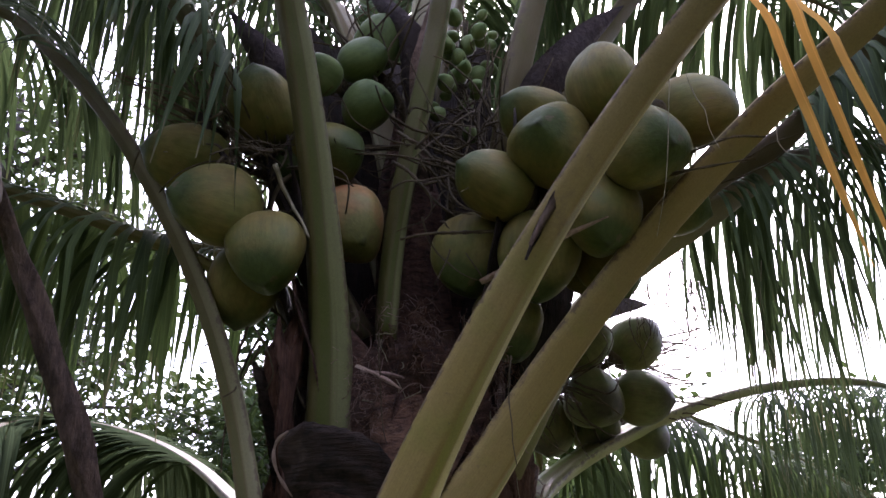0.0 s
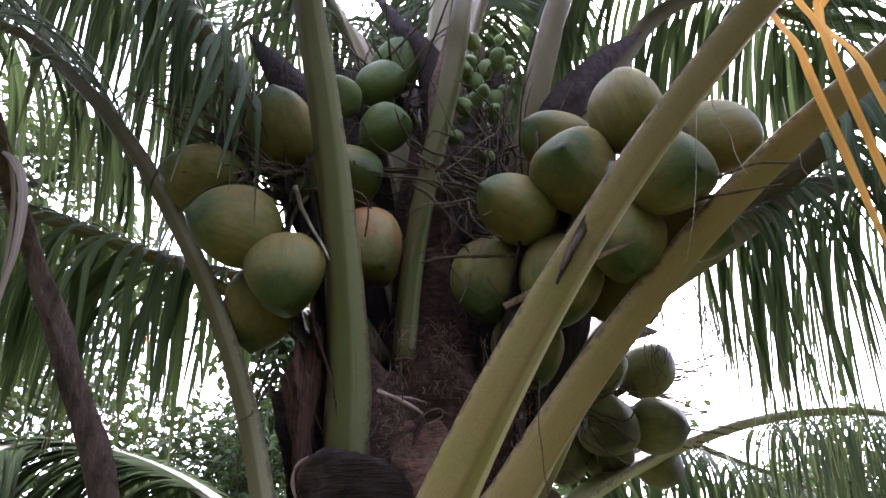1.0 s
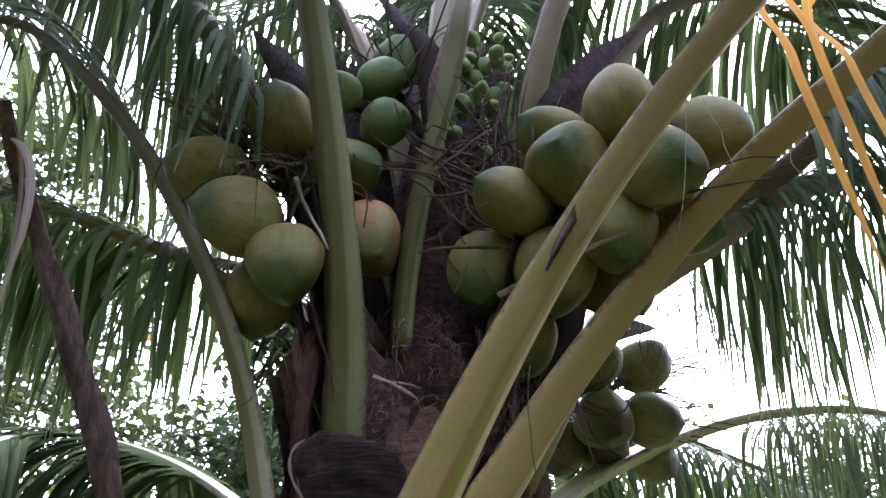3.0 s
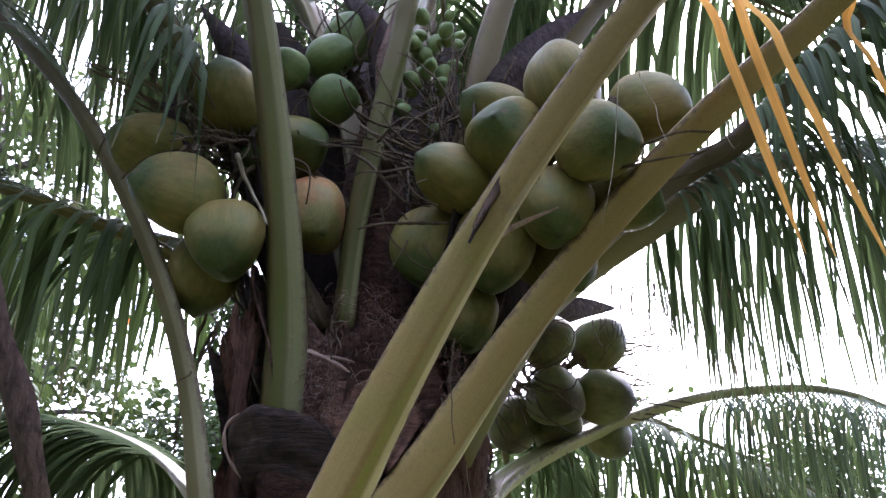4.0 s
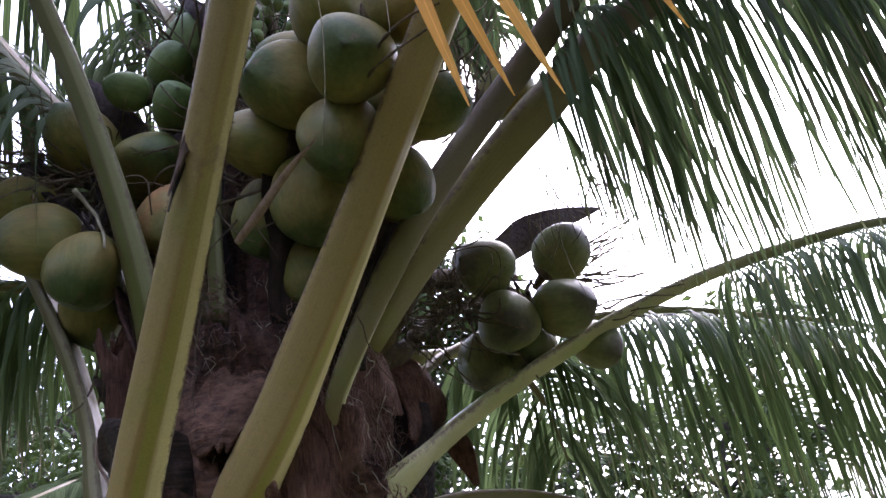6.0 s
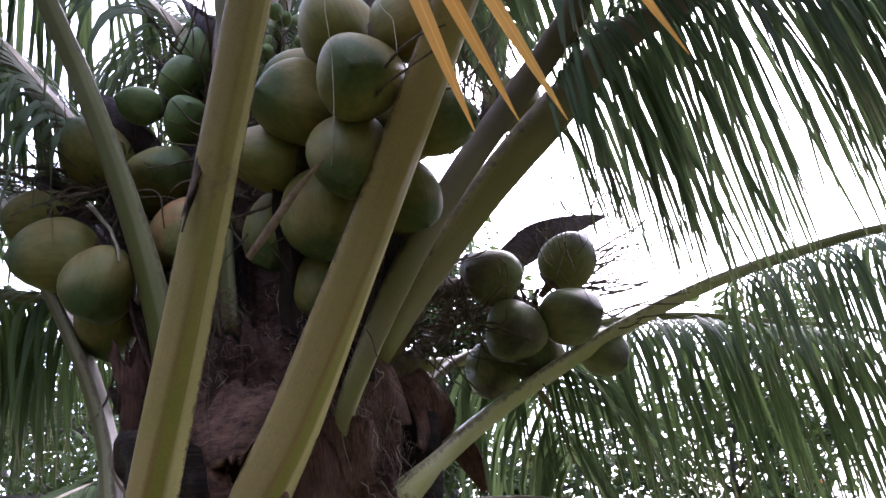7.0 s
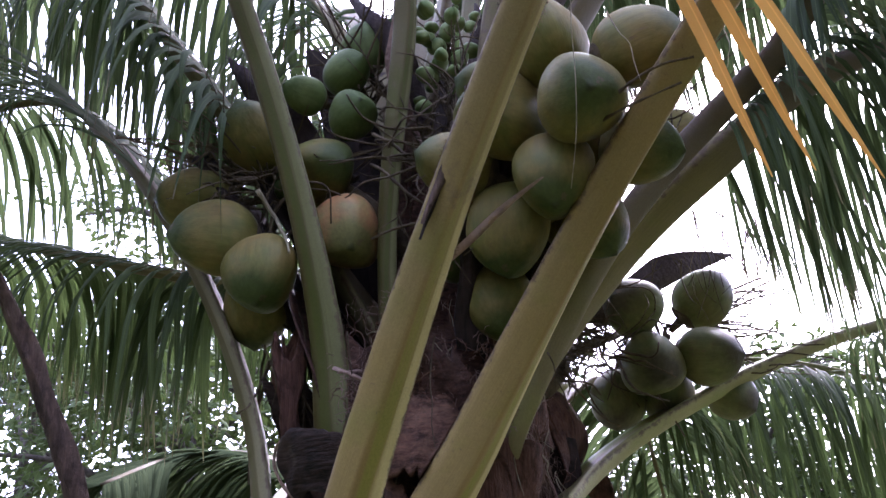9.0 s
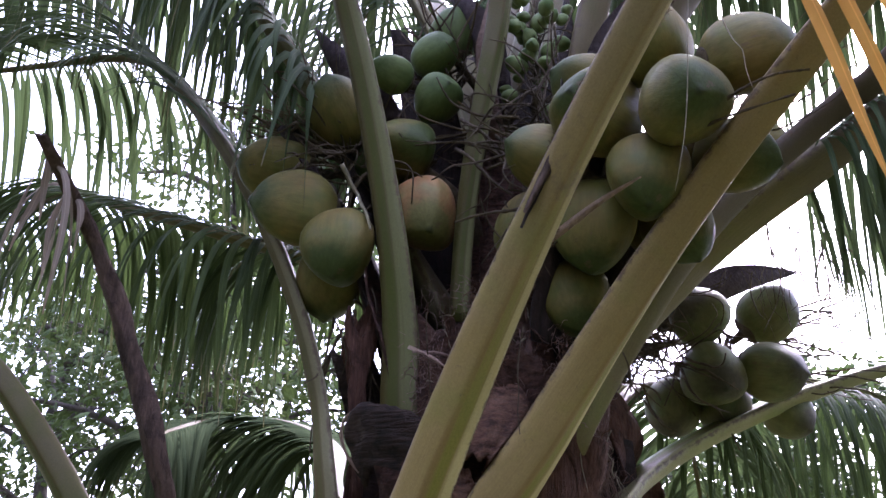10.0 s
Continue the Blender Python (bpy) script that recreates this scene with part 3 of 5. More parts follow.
def flap_threads():
    rng = random.Random(77)
    verts, faces = [], []
    for i in range(420):
        a, z = radians(rng.uniform(-70, 2)), rng.uniform(1.5, 2.0)
        r = rng.uniform(0.255, 0.28) - 0.05 * max(0.0, (z - 1.8) / 0.2)
        p = trunk_axis(z) + V(math.cos(a) * r, math.sin(a) * r, 0)
        w = V(-math.sin(a), math.cos(a), 0) * rng.gauss(0.25, 0.35) + V(math.cos(a), math.sin(a), 0) * rng.uniform(0, 0.15) + V(0, 0, -1)
        tube_data(smooth_line([p, p + w * 0.03 + V(rng.uniform(-1, 1), rng.uniform(-1, 1), 0) * 0.004, p + w * rng.uniform(0.05, 0.11)], 3), rng.uniform(0.0004, 0.0011), 3, verts, faces)
    tagged(palm_part("fibre_mat", build("fibre_mat", verts, faces), BRACT, "loose brown threads of sheath"), kind="stuff")


flap_threads()


def curled_sheath():
    """A blackened strap of old sheath across the front, rolled in at its free end, with a pale torn rim."""
    plan = smooth_line([(-0.1, 1.78, 1.8), (-0.12, 1.715, 1.828), (-0.17, 1.672, 1.862), (-0.25, 1.68, 1.884), (-0.305, 1.708, 1.888), (-0.352, 1.75, 1.85)], 7)
    n, rows_ = len(plan), 14
    verts, faces = [], []
    for side in (0.0, 0.006):
        for j in range(rows_ + 1):
            v = j / rows_
            for i, p in enumerate(plan):
                u = i / (n - 1)
                c = trunk_axis(p.z)
                d = V(p.x - c.x, p.y - c.y, 0)
                pull = 1 - (0.05 + 0.16 * max(0.0, u - 0.45)) * v + 0.02 * math.sin(math.pi * min(1.0, v * 1.1)) - side / d.length
                fold = 0.012 * noise.noise(V(u * 4, v * 3.5, 2)) + 0.004 * noise.noise(V(u * 3, v * 22, 5))
                z = p.z - 0.13 * v + (0.006 * noise.noise(V(u * 9, 0, 7)) + 0.005 * noise.noise(V(u * 34, 0, 7)) if j == 0 else 0)
                verts.append(V(c.x, c.y, 0) + d * (pull + fold / d.length) + V(0, 0, z))
    m = n * (rows_ + 1)
    for j in range(rows_):
        for i in range(n - 1):
            q = j * n + i
            faces.append((q, q + 1, q + n + 1, q + n))
            faces.append((m + q, m + q + n, m + q + n + 1, m + q + 1))
    for i in range(n - 1):
        faces.append((i, m + i, m + i + 1, i + 1))
    strap = palm_part("leaf_sheath", build("leaf_sheath", verts, faces), SHEATH_BLACK, "blackened curled leaf sheath")
    lip = [(-0.33, 1.735, 1.878), (-0.356, 1.756, 1.862), (-0.362, 1.762, 1.83), (-0.348, 1.768, 1.79), (-0.318, 1.775, 1.752)]
    v, f = tube_data(smooth_line(lip, 6), lambda u: 0.003 + 0.0018 * math.sin(u * 9) ** 2, 6)
    palm_part("torn_rim", build("torn_rim", v, f), BRACT_PALE, "pale torn rim", strap)


curled_sheath()


def margin_fuzz(line, widths, axes_, span, count, frond, seed):
    """Short brown hairs along both margins of a stalk, in tufts."""
    rng = random.Random(seed + 500)
    s = lengths(line)
    s0, s1 = span or (0.0, s[-1])
    verts, faces = [], []
    while len(faces) < count:
        i = rng.randrange(len(line) - 1)
        f = rng.random()
        p = line[i].lerp(line[i + 1], f)
        u = (s[i] + f * (s[i + 1] - s[i]) - s0) / (s1 - s0)
        if not -0.25 < u < 1.2 or noise.noise(p * 14) < -0.12:
            continue
        sd, o = axes_[i]
        t = (line[i + 1] - line[i]).normalized()
        half = lerp_table(widths, u) / 2
        sign = rng.choice((-1, 1))
        root = p + sd * sign * half * rng.uniform(0.95, 1.0) + o * half * rng.uniform(-0.02, 0.12)
        way = (sd * sign * rng.uniform(0.2, 1) + t * rng.uniform(-1, 1) + o * rng.uniform(-0.3, 0.6)).normalized() * rng.uniform(0.003, 0.011)
        b = len(verts)
        w = t * 0.0006
        verts += [root - w, root + w, root + way]
        faces.append((b, b + 1, b + 2))
    tagged(palm_part("scurf", build("scurf", verts, faces), SHEATH, parent=frond), "short brown hairs on the margins", kind="stuff")


def make_frond(line, widths, mat, leaf_from=None, gap=0.035, leaf_len=0.75, leaf_wide=0.032, droop=1.0, mat_leaf=None, single=False, seed=1,
               label="", spread=0.8, forward=0.6, kink=0.15, deep=1.3, out=from_axis, sides_=(-1, 1), name="frond", young=0.55, grow=0.0, rough=0.0, keel=False, sparse=0.0, fuzz=0):
    """A frond: its stalk, and leaflets on both sides from leaf_from on (both tables run 0 to 1 over the fitted part of the line)."""
    rng = random.Random(seed)
    line, span = line if isinstance(line, tuple) else (line, None)
    s, tans = lengths(line), tangents(line)
    total = s[-1]
    s0, s1 = span or (0.0, total)
    me, axes_ = stalk_mesh(line, widths, out, deep, rough, span=span)
    frond = palm_part(name, me, mat, label)
    if fuzz:
        margin_fuzz(line, widths, axes_, span, fuzz, frond, seed)
    if leaf_from is None:
        return frond
    verts, faces, along, across = [], [], [], []
    first = s0 + leaf_from * (s1 - s0)
    pos = first
    while pos < total:
        i = max(k for k in range(len(s)) if s[k] <= pos)
        i = min(i, len(line) - 2)
        f = (pos - s[i]) / (s[i + 1] - s[i])
        p = line[i].lerp(line[i + 1], f)
        t, (sd, o) = tans[i], axes_[i]
        v = (pos - first) / (total - first)
        size = (young + (1.15 - young) * math.sin(min(1, v * 1.6 + 0.15) * math.pi / 2)) * (1 - 0.5 * max(0, v - 0.6) / 0.4)
        if grow:
            size = young + (1.1 - young) * min(1.0, v / grow)
        half = lerp_table(widths, (pos - s0) / (s1 - s0)) / 2
        for sign in sides_:
            if rng.random() < (0.72 if v < sparse else 0.04):
                continue
            way = t * (forward + rng.uniform(-0.12, 0.12)) + sd * sign * spread - o * rng.uniform(0.05, 0.3)
            if single:
                verts, faces, along, across = [], [], [], []
            root = p + o * half * deep * 0.55 + sd * sign * half * 0.3 if keel else p + sd * sign * half * 0.8
            leaflet_data(root, way, -o, leaf_len * size * rng.uniform(0.8, 1.15), leaf_wide * rng.uniform(0.75, 1.15), droop * rng.uniform(0.75, 1.25), rng,
                         verts, faces, along, across, kink=kink)
            if single:
                palm_part("leaflet", build("leaflet", verts, faces, along, across), mat_leaf or LEAF, parent=frond)
        pos += gap * rng.uniform(0.7, 1.3)
    if not single:
        tagged(palm_part("foliage", build("foliage", verts, faces, along, across), mat_leaf or LEAF, parent=frond), "green hanging palm leaflets", kind="stuff")
    return frond


def joined(bez, *more, base=()):
    """The fitted stalk, carried down into the trunk and on through the further points; with the stretch that was fitted."""
    a = bezier(bez, 6)
    line = smooth_line([Vector(q) for q in base] + a + [Vector(q) for q in more], 5)
    s = lengths(line)
    return line, (s[5 * len(base)], s[5 * (len(base) + 6)])


def toward(x, y, z):
    return lambda p, t: V(x, y, z)


def make_fronds():
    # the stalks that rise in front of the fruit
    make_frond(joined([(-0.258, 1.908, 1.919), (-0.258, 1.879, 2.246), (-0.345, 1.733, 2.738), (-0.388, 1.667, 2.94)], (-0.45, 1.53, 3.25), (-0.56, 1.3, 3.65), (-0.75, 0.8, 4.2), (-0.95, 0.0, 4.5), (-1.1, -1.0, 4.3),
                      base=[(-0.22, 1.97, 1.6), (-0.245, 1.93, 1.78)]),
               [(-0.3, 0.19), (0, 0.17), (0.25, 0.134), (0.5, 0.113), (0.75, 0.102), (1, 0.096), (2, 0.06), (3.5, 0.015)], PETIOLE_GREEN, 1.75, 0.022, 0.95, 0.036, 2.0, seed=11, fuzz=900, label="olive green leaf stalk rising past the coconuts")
    make_frond(joined([(-0.086, 1.523, 1.681), (0.095, 1.446, 2.096), (0.345, 1.256, 2.438), (0.549, 1.067, 2.614)], (0.72, 0.92, 2.83), (0.95, 0.7, 3.3), (1.2, 0.3, 3.8), (1.4, -0.6, 4.1),
                      base=[(-0.06, 2.0, 0.95), (-0.2, 1.74, 1.12), (-0.2, 1.585, 1.4)]),
               [(-0.3, 0.13), (0, 0.106), (0.25, 0.094), (0.5, 0.08), (0.75, 0.077), (1, 0.072), (2, 0.05), (3.5, 0.015)], PETIOLE, 1.9, 0.022, 0.95, 0.036, 2.0, seed=12, fuzz=1400, label="yellow olive leaf stalk leaning outward")
    make_frond(joined([(0.101, 1.757, 1.825), (0.197, 1.755, 1.978), (0.486, 1.735, 2.429), (0.885, 1.332, 2.666)], (1.12, 1.1, 2.87), (1.4, 0.85, 3.25), (1.8, 0.55, 3.7), (2.3, 0.1, 3.9),
                      base=[(-0.02, 2.0, 1.0), (-0.12, 1.86, 1.3), (-0.055, 1.765, 1.58)]),
               [(-0.5, 0.14), (0, 0.118), (0.25, 0.114), (0.5, 0.108), (0.75, 0.106), (1, 0.09), (2, 0.055), (3, 0.015)], PETIOLE, 1.6, 0.022, 0.95, 0.036, 2.0, seed=13, fuzz=1400, label="yellow olive leaf stalk leaning outward")
    make_frond(joined([(-0.407, 1.836, 1.728), (-0.495, 1.989, 2.098), (-0.714, 1.791, 2.753), (-1.492, 2.175, 3.357)], (-2.05, 2.3, 3.52), (-2.8, 2.3, 3.5), (-3.5, 2.5, 3.2),
                      base=[(-0.1, 2.1, 1.1), (-0.28, 1.95, 1.25), (-0.37, 1.85, 1.5)]),
               [(-0.2, 0.11), (0, 0.082), (0.5, 0.08), (0.75, 0.068), (1, 0.05), (1.5, 0.03), (2, 0.012)], PETIOLE_GREY, 0.58, 0.03, 0.78, 0.03, 1.8, single=True, seed=14, deep=1.5,
               label="greyish leaf stalk arching outward with hanging leaflets")
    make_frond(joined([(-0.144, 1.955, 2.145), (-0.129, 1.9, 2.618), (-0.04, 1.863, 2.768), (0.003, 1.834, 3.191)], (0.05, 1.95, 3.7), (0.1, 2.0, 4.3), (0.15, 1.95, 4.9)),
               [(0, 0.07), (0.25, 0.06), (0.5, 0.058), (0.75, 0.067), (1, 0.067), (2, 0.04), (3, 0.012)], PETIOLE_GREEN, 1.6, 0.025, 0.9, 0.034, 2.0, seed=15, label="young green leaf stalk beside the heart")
    # stalks on the far side
    make_frond(joined([(0.175, 1.872, 1.862), (0.411, 2.052, 2.472), (0.784, 2.106, 2.693), (0.913, 1.898, 2.709)], (1.15, 1.62, 2.9), (1.5, 1.3, 3.15), (1.9, 0.9, 3.25), base=[(0.06, 2.02, 1.62), (0.13, 1.92, 1.77)]),
               [(-0.2, 0.055), (0, 0.052), (0.25, 0.085), (0.5, 0.09), (0.75, 0.095), (1, 0.09), (1.5, 0.05), (2, 0.015)], PETIOLE_BROWN, 1.06, 0.017, 0.6, 0.021, 4.5, seed=16, deep=1.6, label="grooved brown leaf stalk in shade")
    make_frond(joined([(0.18, 2.086, 2.02), (0.41, 2.218, 2.418), (0.577, 2.209, 2.522), (0.998, 2.183, 2.778)], (1.301, 2.253, 2.868), (1.528, 2.253, 2.891), (1.769, 2.292, 2.86), (2.05, 2.36, 2.743), (2.438, 2.476, 2.472)),
               [(0, 0.07), (0.3, 0.13), (0.7, 0.155), (1, 0.125), (1.25, 0.06), (1.6, 0.035), (2.2, 0.012)], PETIOLE_BROWN, 0.74, 0.0078, 0.84, 0.0115, 5.5, forward=0.3, spread=0.6, young=0.5, grow=0.16, sparse=0.04, single=True, seed=17, deep=1.6,
               label="broad leaf stalk with a curtain of hanging leaflets")
    make_frond(joined([(0.193, 2.114, 1.702), (0.199, 2.527, 1.873), (0.715, 2.666, 2.164), (1.342, 3.17, 2.334)], (1.75, 3.38, 2.4), (2.2, 3.72, 2.42), (2.7, 4.0, 2.3), base=[(0.0, 2.0, 1.4), (0.1, 1.965, 1.555), (0.155, 2.01, 1.63)]),
               [(-0.3, 0.14), (0, 0.13), (0.12, 0.118), (0.25, 0.11), (0.5, 0.106), (0.75, 0.085), (1, 0.073), (1.9, 0.02)], PETIOLE_PALE, 0.86, 0.016, 0.52, 0.014, 12.0, forward=0.1, single=True, seed=18, deep=1.3, keel=True,
               label="pale green leaf stalk arching low with a comb of leaflets")
    make_frond(smooth_line([(0.15, 2.5, 2.1), (0.29, 3.04, 2.23), (0.59, 3.28, 2.31), (0.97, 3.51, 2.31), (1.31, 3.62, 2.22), (1.64, 3.69, 2.11), (1.96, 3.74, 1.95), (2.4, 3.8, 1.7)]),
               [(0, 0.06), (0.5, 0.045), (1, 0.012)], PETIOLE_PALE, 0.24, 0.0175, 0.82, 0.015, 9.0, forward=0.0, spread=0.55, single=True, mat_leaf=LEAF_SHADED, seed=19, deep=1.6, keel=True, label="low frond with dense hanging leaflets")
    make_frond(smooth_line([(0.1, 2.25, 1.9), (0.18, 2.42, 2.01), (0.27, 2.73, 2.16), (0.35, 3.07, 2.14), (0.4, 3.31, 2.03), (0.42, 3.45, 1.82)]),
               [(0, 0.07), (0.5, 0.05), (1, 0.012)], PETIOLE_GREY, 0.45, 0.02, 0.7, 0.022, 1.8, seed=20, label="drooping frond behind the trunk")
    make_frond(smooth_line([(0.0, 2.2, 1.6), (0.17, 2.47, 1.67), (0.28, 2.71, 1.68), (0.4, 2.95, 1.66), (0.63, 3.19, 1.56), (0.9, 3.4, 1.3)]),
               [(0, 0.08), (0.6, 0.05), (1, 0.02)], PETIOLE_GREEN, 0.75, 0.04, 0.6, 0.03, 2.5, seed=21, label="low pale green leaf stalk")
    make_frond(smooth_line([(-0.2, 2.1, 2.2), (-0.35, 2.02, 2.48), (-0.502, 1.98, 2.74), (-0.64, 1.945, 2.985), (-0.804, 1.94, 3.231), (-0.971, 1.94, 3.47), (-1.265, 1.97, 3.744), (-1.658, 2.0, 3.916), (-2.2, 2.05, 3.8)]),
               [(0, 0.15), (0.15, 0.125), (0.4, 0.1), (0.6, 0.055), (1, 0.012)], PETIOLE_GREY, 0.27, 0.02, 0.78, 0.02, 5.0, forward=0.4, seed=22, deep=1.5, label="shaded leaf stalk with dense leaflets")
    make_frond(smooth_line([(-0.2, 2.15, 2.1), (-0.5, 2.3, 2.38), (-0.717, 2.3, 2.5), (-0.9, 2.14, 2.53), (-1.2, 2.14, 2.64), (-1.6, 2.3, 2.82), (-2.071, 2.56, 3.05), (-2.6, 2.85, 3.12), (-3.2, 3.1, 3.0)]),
               [(0, 0.07), (0.5, 0.05), (1, 0.012)], PETIOLE_GREY, 0.2, 0.021, 0.68, 0.021, 4.5, young=0.85, mat_leaf=LEAF_SHADED, seed=23, deep=1.6, label="frond with long drooping green leaflets")
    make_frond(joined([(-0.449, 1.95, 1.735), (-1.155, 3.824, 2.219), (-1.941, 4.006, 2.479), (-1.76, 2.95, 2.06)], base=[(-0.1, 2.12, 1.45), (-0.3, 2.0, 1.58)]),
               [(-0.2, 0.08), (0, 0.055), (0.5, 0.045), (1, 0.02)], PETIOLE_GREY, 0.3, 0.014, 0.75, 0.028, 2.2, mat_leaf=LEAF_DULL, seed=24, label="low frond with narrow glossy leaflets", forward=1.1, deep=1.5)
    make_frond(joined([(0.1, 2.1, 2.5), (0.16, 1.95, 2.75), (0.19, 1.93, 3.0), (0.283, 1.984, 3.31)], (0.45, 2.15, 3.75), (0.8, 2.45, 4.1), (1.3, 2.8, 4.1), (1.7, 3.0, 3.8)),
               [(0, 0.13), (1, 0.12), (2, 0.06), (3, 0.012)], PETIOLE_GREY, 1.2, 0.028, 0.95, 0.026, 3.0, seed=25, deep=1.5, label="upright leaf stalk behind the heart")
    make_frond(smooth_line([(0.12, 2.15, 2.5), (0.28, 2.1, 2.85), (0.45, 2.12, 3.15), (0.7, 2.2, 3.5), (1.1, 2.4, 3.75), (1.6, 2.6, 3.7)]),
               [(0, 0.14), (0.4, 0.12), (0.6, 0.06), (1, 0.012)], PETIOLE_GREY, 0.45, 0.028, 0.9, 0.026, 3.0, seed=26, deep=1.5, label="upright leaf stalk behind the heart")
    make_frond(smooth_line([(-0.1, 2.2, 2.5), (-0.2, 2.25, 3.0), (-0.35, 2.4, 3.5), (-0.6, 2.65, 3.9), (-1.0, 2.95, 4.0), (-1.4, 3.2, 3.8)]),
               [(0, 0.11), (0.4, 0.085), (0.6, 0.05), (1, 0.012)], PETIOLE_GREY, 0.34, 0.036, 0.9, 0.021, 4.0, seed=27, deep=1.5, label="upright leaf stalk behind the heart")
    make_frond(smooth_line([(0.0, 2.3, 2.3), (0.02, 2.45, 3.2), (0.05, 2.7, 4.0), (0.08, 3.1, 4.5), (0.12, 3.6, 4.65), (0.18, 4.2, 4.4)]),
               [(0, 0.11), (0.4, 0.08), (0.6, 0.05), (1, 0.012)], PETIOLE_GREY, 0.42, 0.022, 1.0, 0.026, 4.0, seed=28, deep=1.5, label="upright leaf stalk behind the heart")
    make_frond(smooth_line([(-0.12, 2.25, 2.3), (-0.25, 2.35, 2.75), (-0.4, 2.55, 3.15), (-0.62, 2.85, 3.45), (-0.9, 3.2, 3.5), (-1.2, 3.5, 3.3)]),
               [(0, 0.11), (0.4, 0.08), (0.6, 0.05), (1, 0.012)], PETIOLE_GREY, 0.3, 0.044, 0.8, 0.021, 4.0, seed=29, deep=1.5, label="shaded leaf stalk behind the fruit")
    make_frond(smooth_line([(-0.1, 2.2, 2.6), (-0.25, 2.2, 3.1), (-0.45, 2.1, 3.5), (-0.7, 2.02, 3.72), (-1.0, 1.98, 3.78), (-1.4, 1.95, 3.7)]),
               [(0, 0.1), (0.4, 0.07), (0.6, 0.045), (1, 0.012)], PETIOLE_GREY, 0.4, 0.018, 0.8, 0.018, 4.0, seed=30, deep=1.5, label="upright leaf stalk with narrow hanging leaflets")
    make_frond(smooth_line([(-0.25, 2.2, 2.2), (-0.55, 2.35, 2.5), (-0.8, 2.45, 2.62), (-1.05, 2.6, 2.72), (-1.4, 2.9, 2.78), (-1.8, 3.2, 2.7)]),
               [(0, 0.07), (0.5, 0.045), (1, 0.012)], PETIOLE_GREY, 0.3, 0.03, 0.5, 0.02, 9.0, forward=0.2, young=0.9, mat_leaf=LEAF_SHADED, seed=31, deep=1.6, label="shaded frond with straight hanging leaflets")
    # unseen upper fronds, added overhead to shade the tops of the nuts
    for k, (az_, rise) in enumerate(((5, 2.0), (75, 2.3))):
        w = V(math.cos(radians(az_)), math.sin(radians(az_)), 0)
        at = V(-0.1, 2.1, 2.7)
        make_frond(smooth_line([at, at + w * 0.25 + V(0, 0, rise * 0.5), at + w * 0.75 + V(0, 0, rise * 0.86), at + w * 1.5 + V(0, 0, rise), at + w * 2.4 + V(0, 0, rise * 0.8)]),
                   [(0, 0.09), (0.4, 0.07), (0.7, 0.04), (1, 0.012)], PETIOLE_GREY, 0.42, 0.026, 0.85, 0.028, 3.0, seed=70 + k, deep=1.5, label="added unseen leaf stalk overhead that shades the fruit")
    # old stalks that hang beside the crown
    old = make_frond(bezier([(-0.825, 1.192, 2.351), (-0.914, 1.555, 2.235), (-0.629, 1.399, 1.868), (-0.606, 1.489, 1.676)], 16) + [V(-0.59, 1.53, 1.5), V(-0.5, 1.68, 1.15), V(-0.25, 2.0, 0.85)],
               [(0, 0.035), (0.2, 0.047), (1, 0.05)], DEAD_STALK, label="dead brown leaf stalk", deep=0.9, rough=0.7, out=toward(0.1, -1, -0.2), name="dead_stalk")
    rng = random.Random(40)
    for i in range(9):
        verts, faces, along, across = [], [], [], []
        root = V(-0.825, 1.2, 2.345).lerp(V(-0.85, 1.33, 2.28), rng.random())
        leaflet_data(root, (rng.uniform(-1, 0.6), rng.uniform(-0.2, 0.6), rng.uniform(-0.4, 0.5)), (0, -1, 0.3), rng.uniform(0.16, 0.38), rng.uniform(0.008, 0.016), rng.uniform(4, 8), rng, verts, faces, along, across, kink=0.6)
        palm_part("leaflet", build("leaflet", verts, faces, along, across), LEAF_DRY, "withered grey leaflet", old)
    make_frond(smooth_line([(-1.93, 1.71, 2.34), (-1.676, 1.765, 2.194), (-1.471, 1.81, 2.06), (-1.337, 1.834, 1.932), (-1.199, 1.851, 1.78), (-1.0, 1.88, 1.55), (-0.6, 1.98, 1.25), (-0.05, 2.1, 1.0)]),
               [(0, 0.06), (0.5, 0.085), (1, 0.1)], PETIOLE_GREEN, label="dull olive leaf stalk hanging low", out=toward(0.3, -1, -0.2))


make_fronds()


